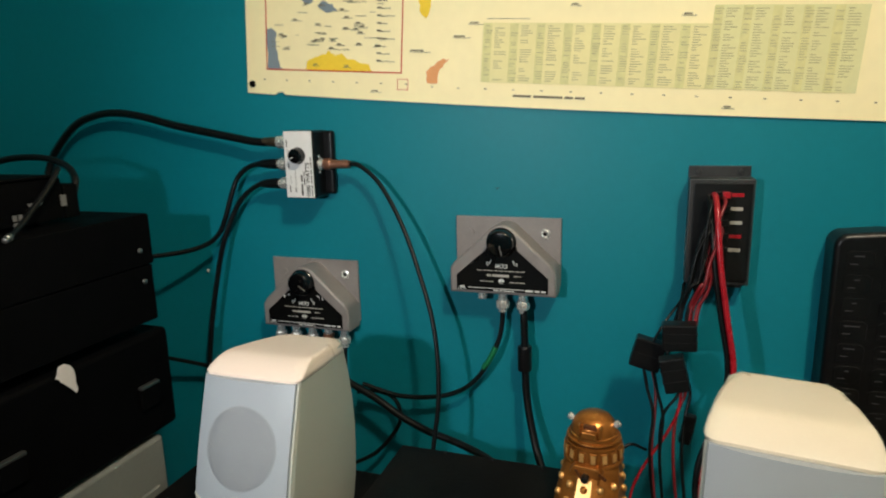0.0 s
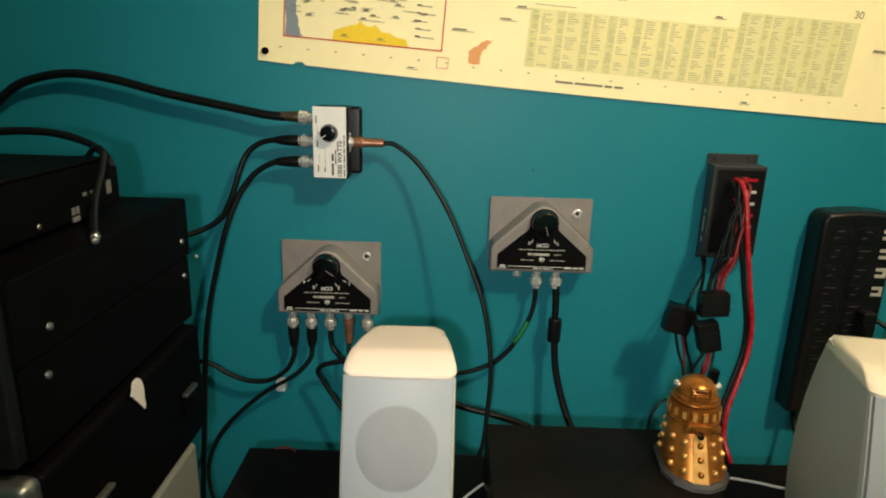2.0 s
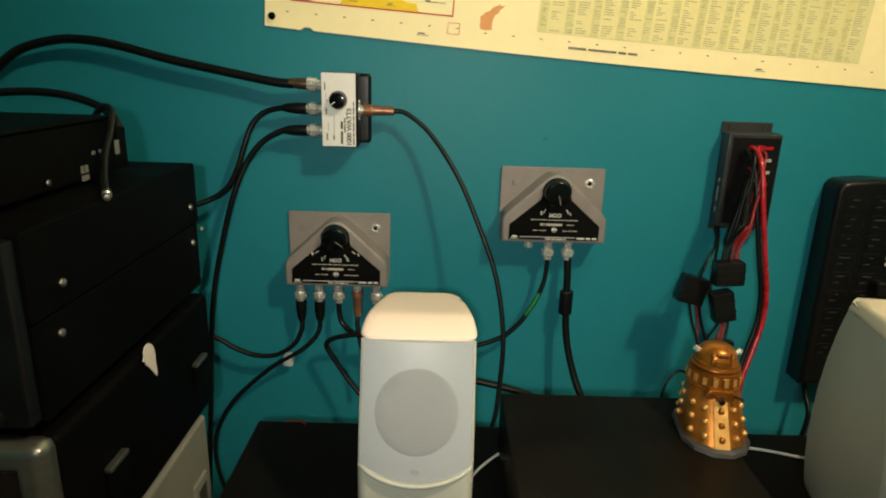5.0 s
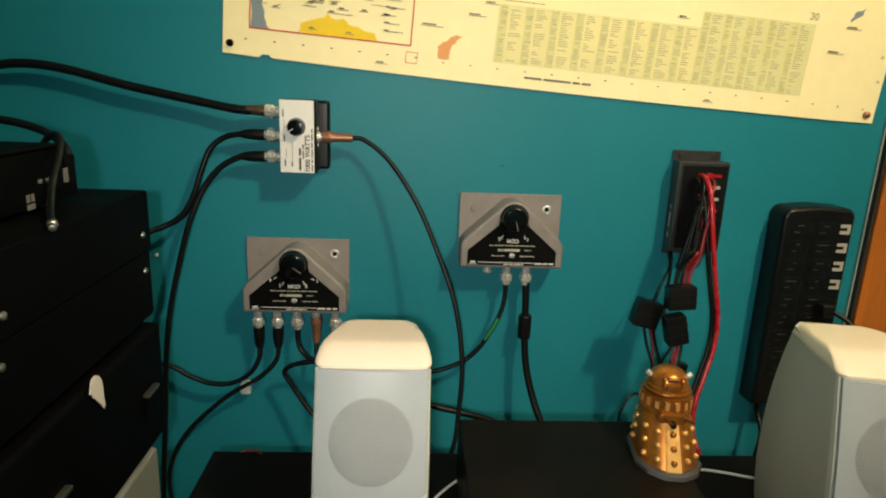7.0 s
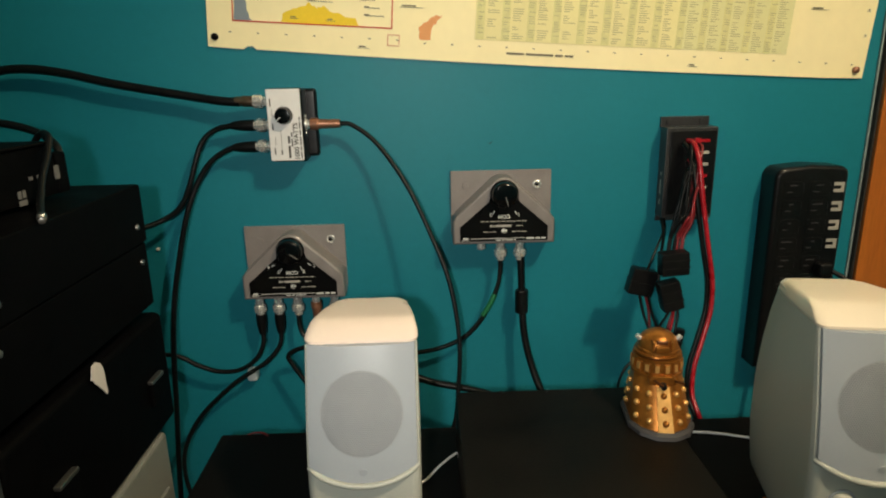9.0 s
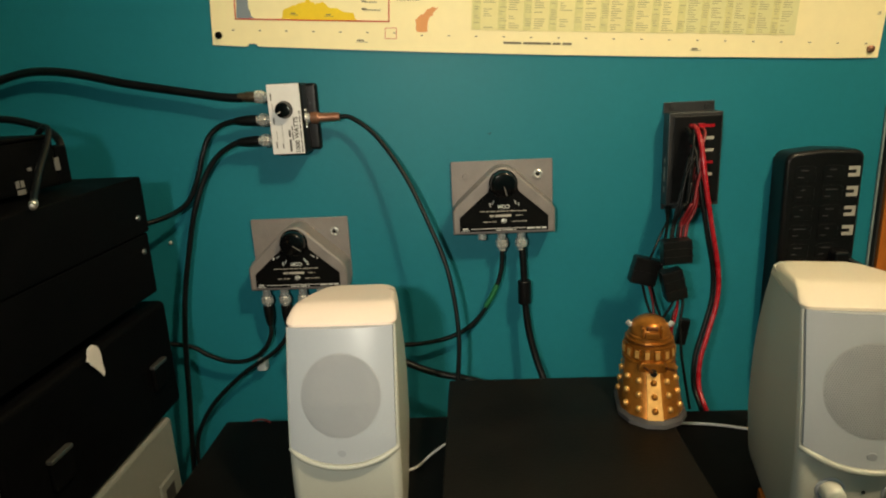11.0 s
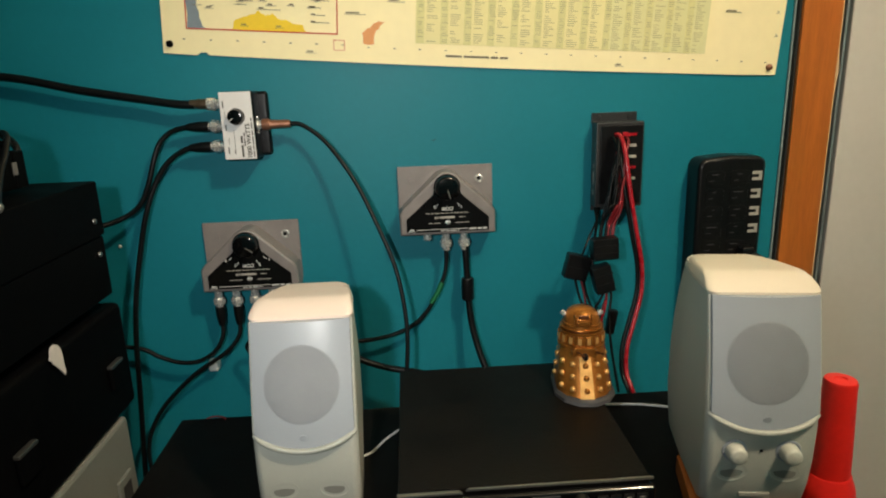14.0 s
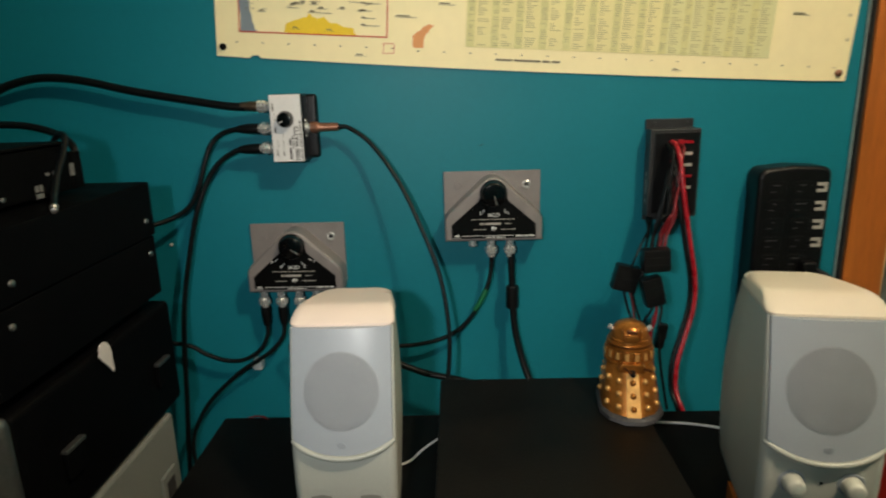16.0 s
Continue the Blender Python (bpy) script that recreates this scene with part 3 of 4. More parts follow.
cable("thin black coax cable hanging beside the radios", [(XL - 0.02, -0.025, 1.067), (-0.585, -0.024, 1.066), (-0.618, -0.024, 1.049), (-0.643, -0.026, 1.018), (-0.664, -0.034, 0.967), (-0.683, -0.036, 0.900), (-0.699, -0.038, 0.830), (-0.707, -0.045, 0.755), (-0.713, -0.05, 0.66), (-0.724, -0.05, 0.54), (-0.735, -0.05, 0.38), (-0.74, -0.05, 0.22)], 0.0042, [("boot", (XL, -0.025, 1.067), (-1, 0, -0.03))])
cable("thin black coax cable sagging down to the desk", [(-0.43, -0.026, 1.097), (-0.412, -0.027, 1.094), (-0.377, -0.035, 1.067), (-0.336, -0.055, 1.010), (-0.303, -0.075, 0.940), (-0.278, -0.095, 0.874), (-0.266, -0.115, 0.799), (-0.268, -0.130, 0.731), (-0.280, -0.145, 0.66), (-0.33, -0.14, 0.60)], 0.0033, [("copper", (-0.472, -0.026, 1.097), (1, 0, 0))])

D2X, D2Z = -0.1925, 0.904
g = cable("black coax cable with green tape hanging from the switch", [(D2X - 0.003, -0.024, D2Z - 0.016), (-0.196, -0.026, 0.866), (-0.200, -0.028, 0.842), (-0.213, -0.03, 0.811), (-0.233, -0.03, 0.778), (-0.26, -0.03, 0.754), (-0.302, -0.03, 0.738), (-0.36, -0.035, 0.735), (-0.42, -0.04, 0.75)], 0.0036, [("nickel", (D2X - 0.003, -0.024, D2Z), (0, 0, -1))])
part("tape", tube([(-0.2045, -0.0288, 0.829), (-0.213, -0.03, 0.811), (-0.2235, -0.03, 0.794)], 0.0043), GREEN_TAPE, g, "green tape band")
g = cable("thick black coax cable with a ferrite bead", [(D2X + 0.028, -0.024, D2Z - 0.016), (-0.163, -0.026, 0.86), (-0.161, -0.028, 0.80), (-0.157, -0.034, 0.755), (-0.148, -0.044, 0.715), (-0.136, -0.058, 0.68), (-0.118, -0.08, 0.645), (-0.10, -0.12, 0.62)], 0.0056, [("nickel", (D2X + 0.027, -0.024, D2Z), (0, 0, -1))])
part("ferrite_bead", lathe([(0, -0.019), (0.009, -0.019), (0.0105, -0.017), (0.0105, 0.017), (0.009, 0.019), (0, 0.019)], 16, at=(-0.162, -0.027, 0.815)), BLACK_PLASTIC, g, "black cylindrical ferrite bead")

D4X, D4Z = -0.5135, 0.824
cable("black coax cable passing behind the radios", [(D4X - 0.059, -0.024, D4Z - 0.02), (-0.572, -0.025, 0.775), (-0.573, -0.027, 0.755), (-0.586, -0.03, 0.731), (-0.615, -0.03, 0.713), (-0.648, -0.03, 0.712), (-0.68, -0.03, 0.724), (-0.715, -0.03, 0.742), (-0.80, -0.05, 0.76)], 0.0036, [("boot", (D4X - 0.059, -0.024, D4Z), (0, 0, -1))])
cable("black coax cable curling down behind the desk", [(D4X - 0.030, -0.024, D4Z - 0.02), (-0.543, -0.026, 0.775), (-0.547, -0.03, 0.752), (-0.570, -0.035, 0.727), (-0.622, -0.04, 0.694), (-0.675, -0.045, 0.645), (-0.703, -0.05, 0.600), (-0.712, -0.055, 0.560), (-0.704, -0.065, 0.515), (-0.68, -0.08, 0.46), (-0.65, -0.09, 0.38)], 0.0036, [("boot", (D4X - 0.030, -0.024, D4Z), (0, 0, -1))])
cable("black coax cable looping back behind the speaker", [(D4X, -0.024, D4Z - 0.018), (-0.513, -0.026, 0.785), (-0.506, -0.03, 0.768), (-0.485, -0.04, 0.757), (-0.44, -0.05, 0.75)], 0.0036, [("nickel", (D4X, -0.024, D4Z), (0, 0, -1))])
cable("black coax cable bent in a tight loop", [(-0.44, -0.05, 0.765), (-0.495, -0.045, 0.757), (-0.522, -0.042, 0.749), (-0.532, -0.04, 0.738), (-0.525, -0.04, 0.722), (-0.500, -0.045, 0.685), (-0.46, -0.06, 0.64)], 0.0036)
cable("coax cable on a brown adapter plug", [(D4X + 0.029, -0.024, D4Z - 0.04), (-0.484, -0.03, 0.765), (-0.475, -0.04, 0.73), (-0.45, -0.06, 0.70)], 0.0033, [("copper", (D4X + 0.029, -0.024, D4Z), (0, 0, -1))])
cable("black coax cable dropping behind the speaker", [(D4X + 0.058, -0.024, D4Z - 0.018), (-0.455, -0.028, 0.785), (-0.45, -0.04, 0.74), (-0.43, -0.06, 0.69)], 0.0036, [("nickel", (D4X + 0.058, -0.024, D4Z), (0, 0, -1))])
cable("thick black cable trailing behind the radio", [(-0.45, -0.05, 0.76), (-0.39, -0.055, 0.735), (-0.345, -0.06, 0.712), (-0.30, -0.065, 0.697), (-0.25, -0.075, 0.690), (-0.20, -0.09, 0.680), (-0.15, -0.12, 0.665), (-0.10, -0.14, 0.64)], 0.0055)
cable("thin black cable looped beside the speaker", [(-0.43, -0.04, 0.735), (-0.395, -0.035, 0.738), (-0.370, -0.033, 0.728), (-0.360, -0.033, 0.704), (-0.368, -0.035, 0.675), (-0.40, -0.04, 0.635), (-0.44, -0.045, 0.61)], 0.0033)
cable("thin white cable beside the radio", [(-0.270, -0.236, 0.688), (-0.284, -0.252, 0.690), (-0.302, -0.272, 0.688), (-0.318, -0.290, 0.683), (-0.335, -0.300, 0.6825)], 0.0016, (), WHITE_WIRE, "white_cable", "white cables")
cable("thin white cable lying on the black desk", [(-0.02, -0.20, 0.683), (0.05, -0.205, 0.683), (0.085, -0.212, 0.683), (0.12, -0.224, 0.683), (0.18, -0.242, 0.683)], 0.0019, (), WHITE_WIRE, "white_cable", "white cables")
cable("short red lead end at the back of the desk", [(-0.566, -0.172, 0.6825), (-0.556, -0.170, 0.684), (-0.545, -0.171, 0.6835), (-0.537, -0.176, 0.6825)], 0.0013, (), DARK_RED, "red_lead", "")
clip = finish("cable_clip", box((-0.607, -0.020, 0.687), (-0.590, -0.0005, 0.706), 0.004, 2), CLEAR_CLIP)
tagged(clip, "small clear adhesive cable clip on the wall", "cable clip")
chip = finish("wall_anchor", lathe([(0, 0), (0.003, 0), (0.0024, 0.002), (0, 0.003)], 8, "y", (-0.727, -0.0005, 0.909)), INK_WHITE)
tagged(chip, "small white wall anchor in the teal wall", "wall anchor")
scuff = tagged(finish("wall_scuff", prism([(-0.214, 1.0612), (-0.2095, 1.0612), (-0.204, 1.0635), (-0.2075, 1.0605), (-0.2085, 1.0585), (-0.210, 1.0602)], -0.0006, -0.0002), SCUFF, 0), "small dark scuff on the teal wall", "scuff")

# ---------- DC distribution box ----------
dc = thing("power_distribution_box", pose(0.087, 0, 0.944), "dark grey power distribution box screwed to the wall", "power box")
part("flange", prism([(-0.038, 0.134), (0.036, 0.134), (0.036, 0.1505), (-0.038, 0.1505)], -0.004, -0.0005, 0.0008), BOX_GREY, dc, "dark mounting flange")
part("flange", prism([(-0.036, -0.01), (0.034, -0.01), (0.034, 0.004), (-0.036, 0.004)], -0.004, -0.0005, 0.0008), BOX_GREY, dc)
part("body", box((-0.038, -0.032, 0.0), (0.039, -0.0045, 0.1365), 0.002), BOX_GREY, dc)
part("face", box((-0.032, -0.0345, 0.006), (0.036, -0.0322, 0.1315), 0.0015), BLACK_PLASTIC, dc, "black socket face")
for x in (-0.026, 0.024):
    part("screw", lathe([(0, 0), (0.004, 0), (0.0035, 0.0012), (0, 0.0016)], 12, "y", (x, -0.0041, 0.143)), BOX_GREY, dc)
for i in range(5):
    z = 0.117 - i * 0.0175
    for j, (x, m) in enumerate(((-0.004, BLACK_PLASTIC), (0.006, RED_WIRE if i == 0 else BLACK_PLASTIC))):
        part("connector_port", box((x - 0.0046, -0.040, z - 0.004), (x + 0.0046, -0.0346, z + 0.004), 0.0008), m, dc)
    part("fuse_label", box((0.012, -0.0352, z - 0.0022), (0.026, -0.0346, z + 0.0022)), (RED_WIRE if i in (0, 3) else LABEL_GREY), dc, "red fuse label" if i in (0, 3) else "pale fuse label")
dp = bmesh.new()
for z0, z1 in ((0.02, 0.028), (0.036, 0.058), (0.064, 0.07)):
    box((-0.0384, -0.022, z0), (-0.0381, -0.018, z1), bm=dp)
part("small_print", dp, LABEL_GREY, dc, "pale print on the side")


def wire(label, points, r, material, name="power_wire"):
    return cable(label, points, r, (), material, name, "power wires")


wire("thick red power wire", [(0.078, -0.040, 1.062), (0.079, -0.060, 1.059), (0.081, -0.078, 1.035), (0.087, -0.088, 0.979), (0.098, -0.093, 0.915), (0.1075, -0.096, 0.862), (0.107, -0.10, 0.818), (0.094, -0.11, 0.775), (0.081, -0.12, 0.735), (0.078, -0.13, 0.697), (0.083, -0.148, 0.672), (0.10, -0.15, 0.63)], 0.0036, RED_WIRE)
wire("thick black power wire beside the red one", [(0.072, -0.040, 1.058), (0.074, -0.055, 1.050), (0.0765, -0.074, 1.020), (0.082, -0.084, 0.97), (0.0925, -0.089, 0.91), (0.1015, -0.092, 0.862), (0.1005, -0.097, 0.818), (0.087, -0.107, 0.775), (0.074, -0.117, 0.735), (0.0715, -0.128, 0.697), (0.077, -0.146, 0.672), (0.09, -0.15, 0.63)], 0.0036, RUBBER)
rnd = random.Random(11)
for i in range(13):
    z = 1.058 - 0.0125 * (i // 2)
    x0 = 0.080 + 0.009 * (i % 2)
    dx, dy = rnd.uniform(-0.013, 0.010), rnd.uniform(-0.012, 0.008)
    wire("thin dark red power wire in a bundle" if i in (1, 4, 7, 8, 11) else "thin black power wire in a bundle", [(x0, -0.040, z), (x0 - 0.004 + dx * 0.5, -0.062 + dy, z - 0.004), (0.072 + dx, -0.075 + dy, z - 0.035), (0.066 + dx * 1.2, -0.080 + dy, 0.955), (0.056 + dx, -0.082, 0.925), (0.053 + dx, -0.085, 0.895)], 0.0021, DARK_RED if i in (1, 4, 7, 8, 11) else RUBBER)


def block(name, lo, hi, m, label, ribs=2):
    t = thing(name, m, label, "power connector", "power connectors")
    part("shell", box(lo, hi, 0.0025), BLACK_PLASTIC, t)
    for k in range(ribs):
        z = lo[2] + (hi[2] - lo[2]) * (k + 1) / (ribs + 1)
        part("rib", box((lo[0] - 0.0005, lo[1] - 0.0005, z - 0.0006), (hi[0] + 0.0005, hi[1] + 0.0005, z + 0.0006), 0.0003), BLACK_PLASTIC, t)
    return t


block("fuse_holder", (-0.019, -0.010, -0.020), (0.019, 0.010, 0.020), pose(0.008, -0.080, 0.860, 0, 14, 0), "black fuse holder hanging on thin wires", 1)
block("inline_connector", (-0.020, -0.011, -0.017), (0.020, 0.011, 0.017), pose(0.044, -0.105, 0.895, 0, -4, 0), "wide black inline power connector")
block("inline_connector", (-0.015, -0.011, -0.024), (0.015, 0.011, 0.020), pose(0.040, -0.110, 0.850, 0, -14, 0), "narrow black inline power connector")
block("inline_connector", (-0.007, -0.006, -0.020), (0.007, 0.006, 0.020), pose(0.060, -0.101, 0.772, 0, 10, 0), "slim black inline connector on thin leads", 1)
for x0, x1, dy, m in ((0.004, 0.018, 0.0, RUBBER), (0.014, 0.020, 0.004, DARK_RED), (0.016, 0.030, -0.004, RUBBER), (0.042, 0.030, 0.0, RUBBER), (0.050, 0.046, 0.003, DARK_RED), (0.055, 0.056, -0.003, RUBBER)):
    wire("thin lead hanging from a power connector", [(x0, -0.086 + dy, 0.842), (x0 + 0.006, -0.09 + dy, 0.815), (x1, -0.10 + dy, 0.785), (x1 - 0.002, -0.12 + dy, 0.74), (x1 + 0.006, -0.14 + dy, 0.67)], 0.0020, m)
wire("thin red lead trailing down behind the toy", [(0.050, -0.104, 0.838), (0.048, -0.106, 0.800), (0.034, -0.112, 0.765), (0.010, -0.122, 0.725), (-0.004, -0.130, 0.690), (-0.006, -0.140, 0.655)], 0.0019, RED_WIRE)
wire("thin black lead from the power box", [(0.058, -0.02, 0.943), (0.050, -0.045, 0.930), (0.030, -0.07, 0.905), (0.014, -0.085, 0.878)], 0.0016, RUBBER)
wire("thin black lead to the inline connector", [(0.05, -0.03, 0.943), (0.046, -0.055, 0.925), (0.036, -0.075, 0.890), (0.032, -0.085, 0.865), (0.036, -0.09, 0.84)], 0.0022, RUBBER)
wire("thin black lead curling behind the toy", [(-0.015, -0.12, 0.65), (-0.030, -0.12, 0.70), (-0.026, -0.12, 0.730), (-0.008, -0.11, 0.745), (0.012, -0.10, 0.735)], 0.0020, RUBBER)

# ---------- power strip ----------
ps = thing("power_strip", pose(0.2685, 0, 0.694), "long black surge protector mounted on the wall", "power strip")
cap = [(0.043 + 0.014 * math.sin(radians(a)), 0.311 + 0.014 * math.cos(radians(a))) for a in range(90, -1, -15)]
cap += [(0.0, 0.3275)] + [(-0.038 - 0.016 * math.sin(radians(a)), 0.308 + 0.016 * math.cos(radians(a))) for a in range(0, 91, 15)]
bm = prism([(-0.054, 0.0), (0.057, 0.0)] + cap, -0.044, -0.002)
bevel(bm, 0.007, 3, [e for e in bm.edges if all(v.co.y < -0.04 for v in e.verts)])
part("body", bm, BLACK_PLASTIC, ps)
rnd = random.Random(9)
for i in range(9):
    z = 0.2935 - i * 0.0290
    for x in (-0.026, 0.014):
        part("outlet", prism([(x - 0.015, z - 0.012), (x + 0.015, z - 0.012), (x + 0.015, z + 0.007), (x + 0.010, z + 0.0105), (x - 0.010, z + 0.0105), (x - 0.015, z + 0.007)], -0.0448, -0.0441, 0.0003, 1), BLACK_PLASTIC, ps)
    for x in (-0.026, 0.014):
        slots = bmesh.new()
        d = rnd.uniform(-0.004, 0.003)
        box((x - 0.007 - d, -0.0452, z + 0.0035), (x + 0.005 + d, -0.0448, z + 0.0048), bm=slots)
        box((x - 0.010, -0.0452, z - 0.0062), (x - 0.002, -0.0448, z - 0.0052), bm=slots)
        part("outlet_slot", slots, DIM_GREY, ps, "faint grey outlet edge")
    if i < 4:
        y = -0.0450
        lb = bmesh.new()
        box((0.034, y - 0.0004, z - 0.007), (0.050, y, z - 0.002), bm=lb)
        box((0.034, y - 0.0004, z + 0.003), (0.050, y, z + 0.008), bm=lb)
        box((0.045, y - 0.0004, z - 0.002), (0.050, y, z + 0.003), bm=lb)
        part("outlet_symbol", lb, LABEL_GREY, ps, "pale grey printed bracket")
pl = thing("power_plug", pose(0.296, -0.047, 0.864), "black mains plug in the surge protector", "plug")
part("shell", box((-0.010, -0.020, -0.010), (0.011, 0, 0.010), 0.004, 3), BLACK_PLASTIC, pl)
part("cord", tube([(0.01, -0.018, -0.002), (0.022, -0.030, -0.010), (0.034, -0.045, -0.026), (0.045, -0.05, -0.06), (0.05, -0.05, -0.12), (0.05, -0.05, -0.23)], 0.0035), RUBBER, pl, "black mains cord")
cable("black mains cord dropping from the surge protector", [(0.235, -0.022, 0.690), (0.236, -0.03, 0.67), (0.235, -0.05, 0.64), (0.22, -0.06, 0.58)], 0.004, (), None, "mains_cord", "mains cords")

# ---------- radio on the desk ----------
rd = thing("radio_transceiver", pose(-0.152, -0.349, DZ), "black radio transceiver with a silver-trimmed front", "radio")
part("case", box((-0.125, -0.146, 0.006), (0.125, 0.122, 0.087), 0.0022), RADIO_BLACK, rd)
part("front_panel", box((-0.126, -0.157, 0.003), (0.127, -0.1465, 0.0815), 0.003, 3), GLOSS_BLACK, rd, "glossy black front panel")
part("trim_strip", prism([(-0.060, 0.0842), (-0.057, 0.0872), (0.1275, 0.0872), (0.1275, 0.0842)], -0.1492, -0.1466, 0.0009), SILVER, rd, "thin silver trim strip")
part("trim_strip", prism([(-0.1265, 0.0828), (-0.1265, 0.0856), (-0.066, 0.0856), (-0.062, 0.0828)], -0.1515, -0.1466, 0.0009), SILVER, rd, "short lower silver trim strip")
part("display", box((-0.052, -0.1582, 0.030), (0.038, -0.1572, 0.074), 0.0005), DISPLAY, rd, "dark glass display")
part("print_bar", box((-0.047, -0.1578, 0.0765), (-0.031, -0.1571, 0.0792)), LABEL_GREY, rd, "grey maker's mark bar")
part("print_bar", box((0.004, -0.1578, 0.0772), (0.032, -0.1571, 0.0788)), DIM_GREY, rd, "dim printed bar")
part("print_bar", box((-0.106, -0.1578, 0.0752), (-0.091, -0.1571, 0.0775)), LABEL_GREY, rd, "pale printed bar")
part("tuning_knob", lathe([(0, 0), (0.021, 0), (0.0205, 0.014), (0.017, 0.017), (0, 0.017)], 28, "y", (0.070, -0.1572, 0.036)), BLACK_PLASTIC, rd)
part("volume_knob", lathe([(0, 0), (0.0085, 0), (0.0080, 0.013), (0.0065, 0.0145), (0, 0.015)], 20, "y", (-0.076, -0.1572, 0.066)), NICKEL, rd, "small shiny knob")
part("menu_knob", lathe([(0, 0), (0.0075, 0), (0.0068, 0.010), (0, 0.011)], 20, "y", (0.053, -0.1572, 0.072)), BLACK_PLASTIC, rd)
for i in range(12):
    x, z = 0.074 + 0.013 * (i % 4), 0.0735 - 0.0075 * (i // 4)
    button = part("button", box((x - 0.0052, -0.1598, z - 0.0024), (x + 0.0052, -0.1571, z + 0.0024), 0.0008), BLACK_PLASTIC, rd)
    if i % 3 != 1:
        part("button_mark", box((x - 0.003, -0.1602, z - 0.0004), (x + 0.002, -0.1599, z + 0.0004)), LABEL_GREY, button)
for i in range(4):
    part("button", box((-0.120 + 0.0105 * i, -0.1598, 0.060), (-0.112 + 0.0105 * i, -0.1571, 0.065), 0.0008), BLACK_PLASTIC, rd)
for x in (-0.1, 0.1):
    for y in (-0.1, 0.1):
        part("foot", lathe([(0, 0), (0.009, 0), (0.009, 0.0065), (0, 0.0065)], 14, at=(x, y, 0)), RUBBER, rd)
for x, y in ((-0.066, 0.123), (-0.008, 0.123), (0.05, 0.123)):
    part("rear_screw", lathe([(0, 0), (0.0026, 0), (0.0022, 0.0012), (0, 0.0015)], 10, at=(x, y - 0.006, 0.087)), BLACK_PLASTIC, rd)

# ---------- gold toy on the radio ----------
toy = bmesh.new()
paint = []


def coat(index):
    """Gives every face added since the last call this paint."""
    toy.faces.ensure_lookup_table()
    paint.extend([index] * (len(toy.faces) - len(paint)))


def lean(v):
    """The skirt reaches further forward towards its foot."""
    if v.z < 0.058:
        v.y -= (0.030 if v.y < 0 else 0.004) * (1 - v.z / 0.058)


def ring(prof, seg=12, squash=1.0, skirt=False):
    own = lathe(prof, seg)
    for v in own.verts:
        if skirt:
            v.co = Matrix.Rotation(radians(15), 3, "Z") @ v.co
        v.co.y *= squash
        if skirt:
            lean(v.co)
    join(toy, own)


ring([(0, 0.004), (0.0362, 0.004), (0.0352, 0.008), (0.0292, 0.053), (0.0290, 0.056), (0, 0.056)], 12, 1.06, True)
coat(0)
# waist band, shoulders, neck rings and dome
ring([(0, 0.055), (0.0302, 0.055), (0.0306, 0.057), (0.0300, 0.059), (0.0284, 0.060), (0.0272, 0.0735), (0.0284, 0.0742), (0.0284, 0.0762), (0.0262, 0.0770), (0, 0.0770)], 28)
coat(0)
ring([(0, 0.0768), (0.0240, 0.0768), (0.0238, 0.0795), (0, 0.0795)], 28)
coat(3)
ring([(0.0200, 0.0792), (0.0268, 0.0792), (0.0276, 0.0802), (0.0272, 0.0814), (0.0244, 0.0818), (0.0240, 0.0838), (0.0248, 0.0842), (0.0246, 0.0856), (0.0234, 0.0862), (0.0228, 0.0905), (0.0208, 0.0960), (0.0172, 0.1006), (0.0120, 0.1038), (0.006, 0.1054), (0, 0.1058)], 28)
coat(0)
for z, r in ((0.015, 0.0354), (0.028, 0.0336), (0.041, 0.0318)):
    for k in range(12):
        a = 2 * math.pi * k / 12 - math.pi / 2
        own = bmesh.new()
        bmesh.ops.create_uvsphere(own, u_segments=12, v_segments=8, radius=0.0036)
        spot = Vector((r * 0.955 * math.cos(a), r * 1.03 * math.sin(a), z))
        lean(spot)
        own.transform(Matrix.Translation(spot))
        join(toy, own)
coat(4)
# upright slats round the shoulders, every other one raised
for k in range(16):
    a = 2 * math.pi * (k + 0.5) / 16
    own = bmesh.new()
    box((-0.0036, -0.0014, -0.0062), (0.0036, 0.0014, 0.0062), 0.0007, 1, own)
    own.transform(Matrix.Rotation(a, 4, "Z") @ Matrix.Translation((0, -0.0282, 0.0668)) @ Matrix.Rotation(radians(-5), 4, "X"))
    join(toy, own)
coat(0)
for k in range(16):
    a = 2 * math.pi * (k + 0.5) / 16
    own = bmesh.new()
    box((-0.0023, -0.0005, -0.0042), (0.0023, 0.0005, 0.0042), 0.0, 1, own)
    own.transform(Matrix.Rotation(a, 4, "Z") @ Matrix.Translation((0, -0.0297, 0.0674)) @ Matrix.Rotation(radians(-5), 4, "X"))
    join(toy, own)
coat(4)
# arm housing, eye panel and the dark recess over it
own = prism([(-0.0150, 0.0500), (0.0150, 0.0500), (0.0165, 0.0560), (0.0120, 0.0615), (-0.0120, 0.0615), (-0.0165, 0.0560)], -0.0352, -0.0240, 0.0018)
join(toy, own)
own = prism([(-0.0085, 0.0866), (0.0085, 0.0866), (0.0075, 0.0938), (-0.0075, 0.0938)], -0.0262, -0.0150, 0.0012)
join(toy, own)
for x in (-0.0105, 0.0105):
    box((x - 0.0012, -0.0232, 0.0868), (x + 0.0012, -0.012, 0.0990), 0.0006, 1, bm=toy)
coat(0)
box((-0.0065, -0.0214, 0.0941), (0.0065, -0.0120, 0.0992), 0.0008, 1, bm=toy)
coat(3)
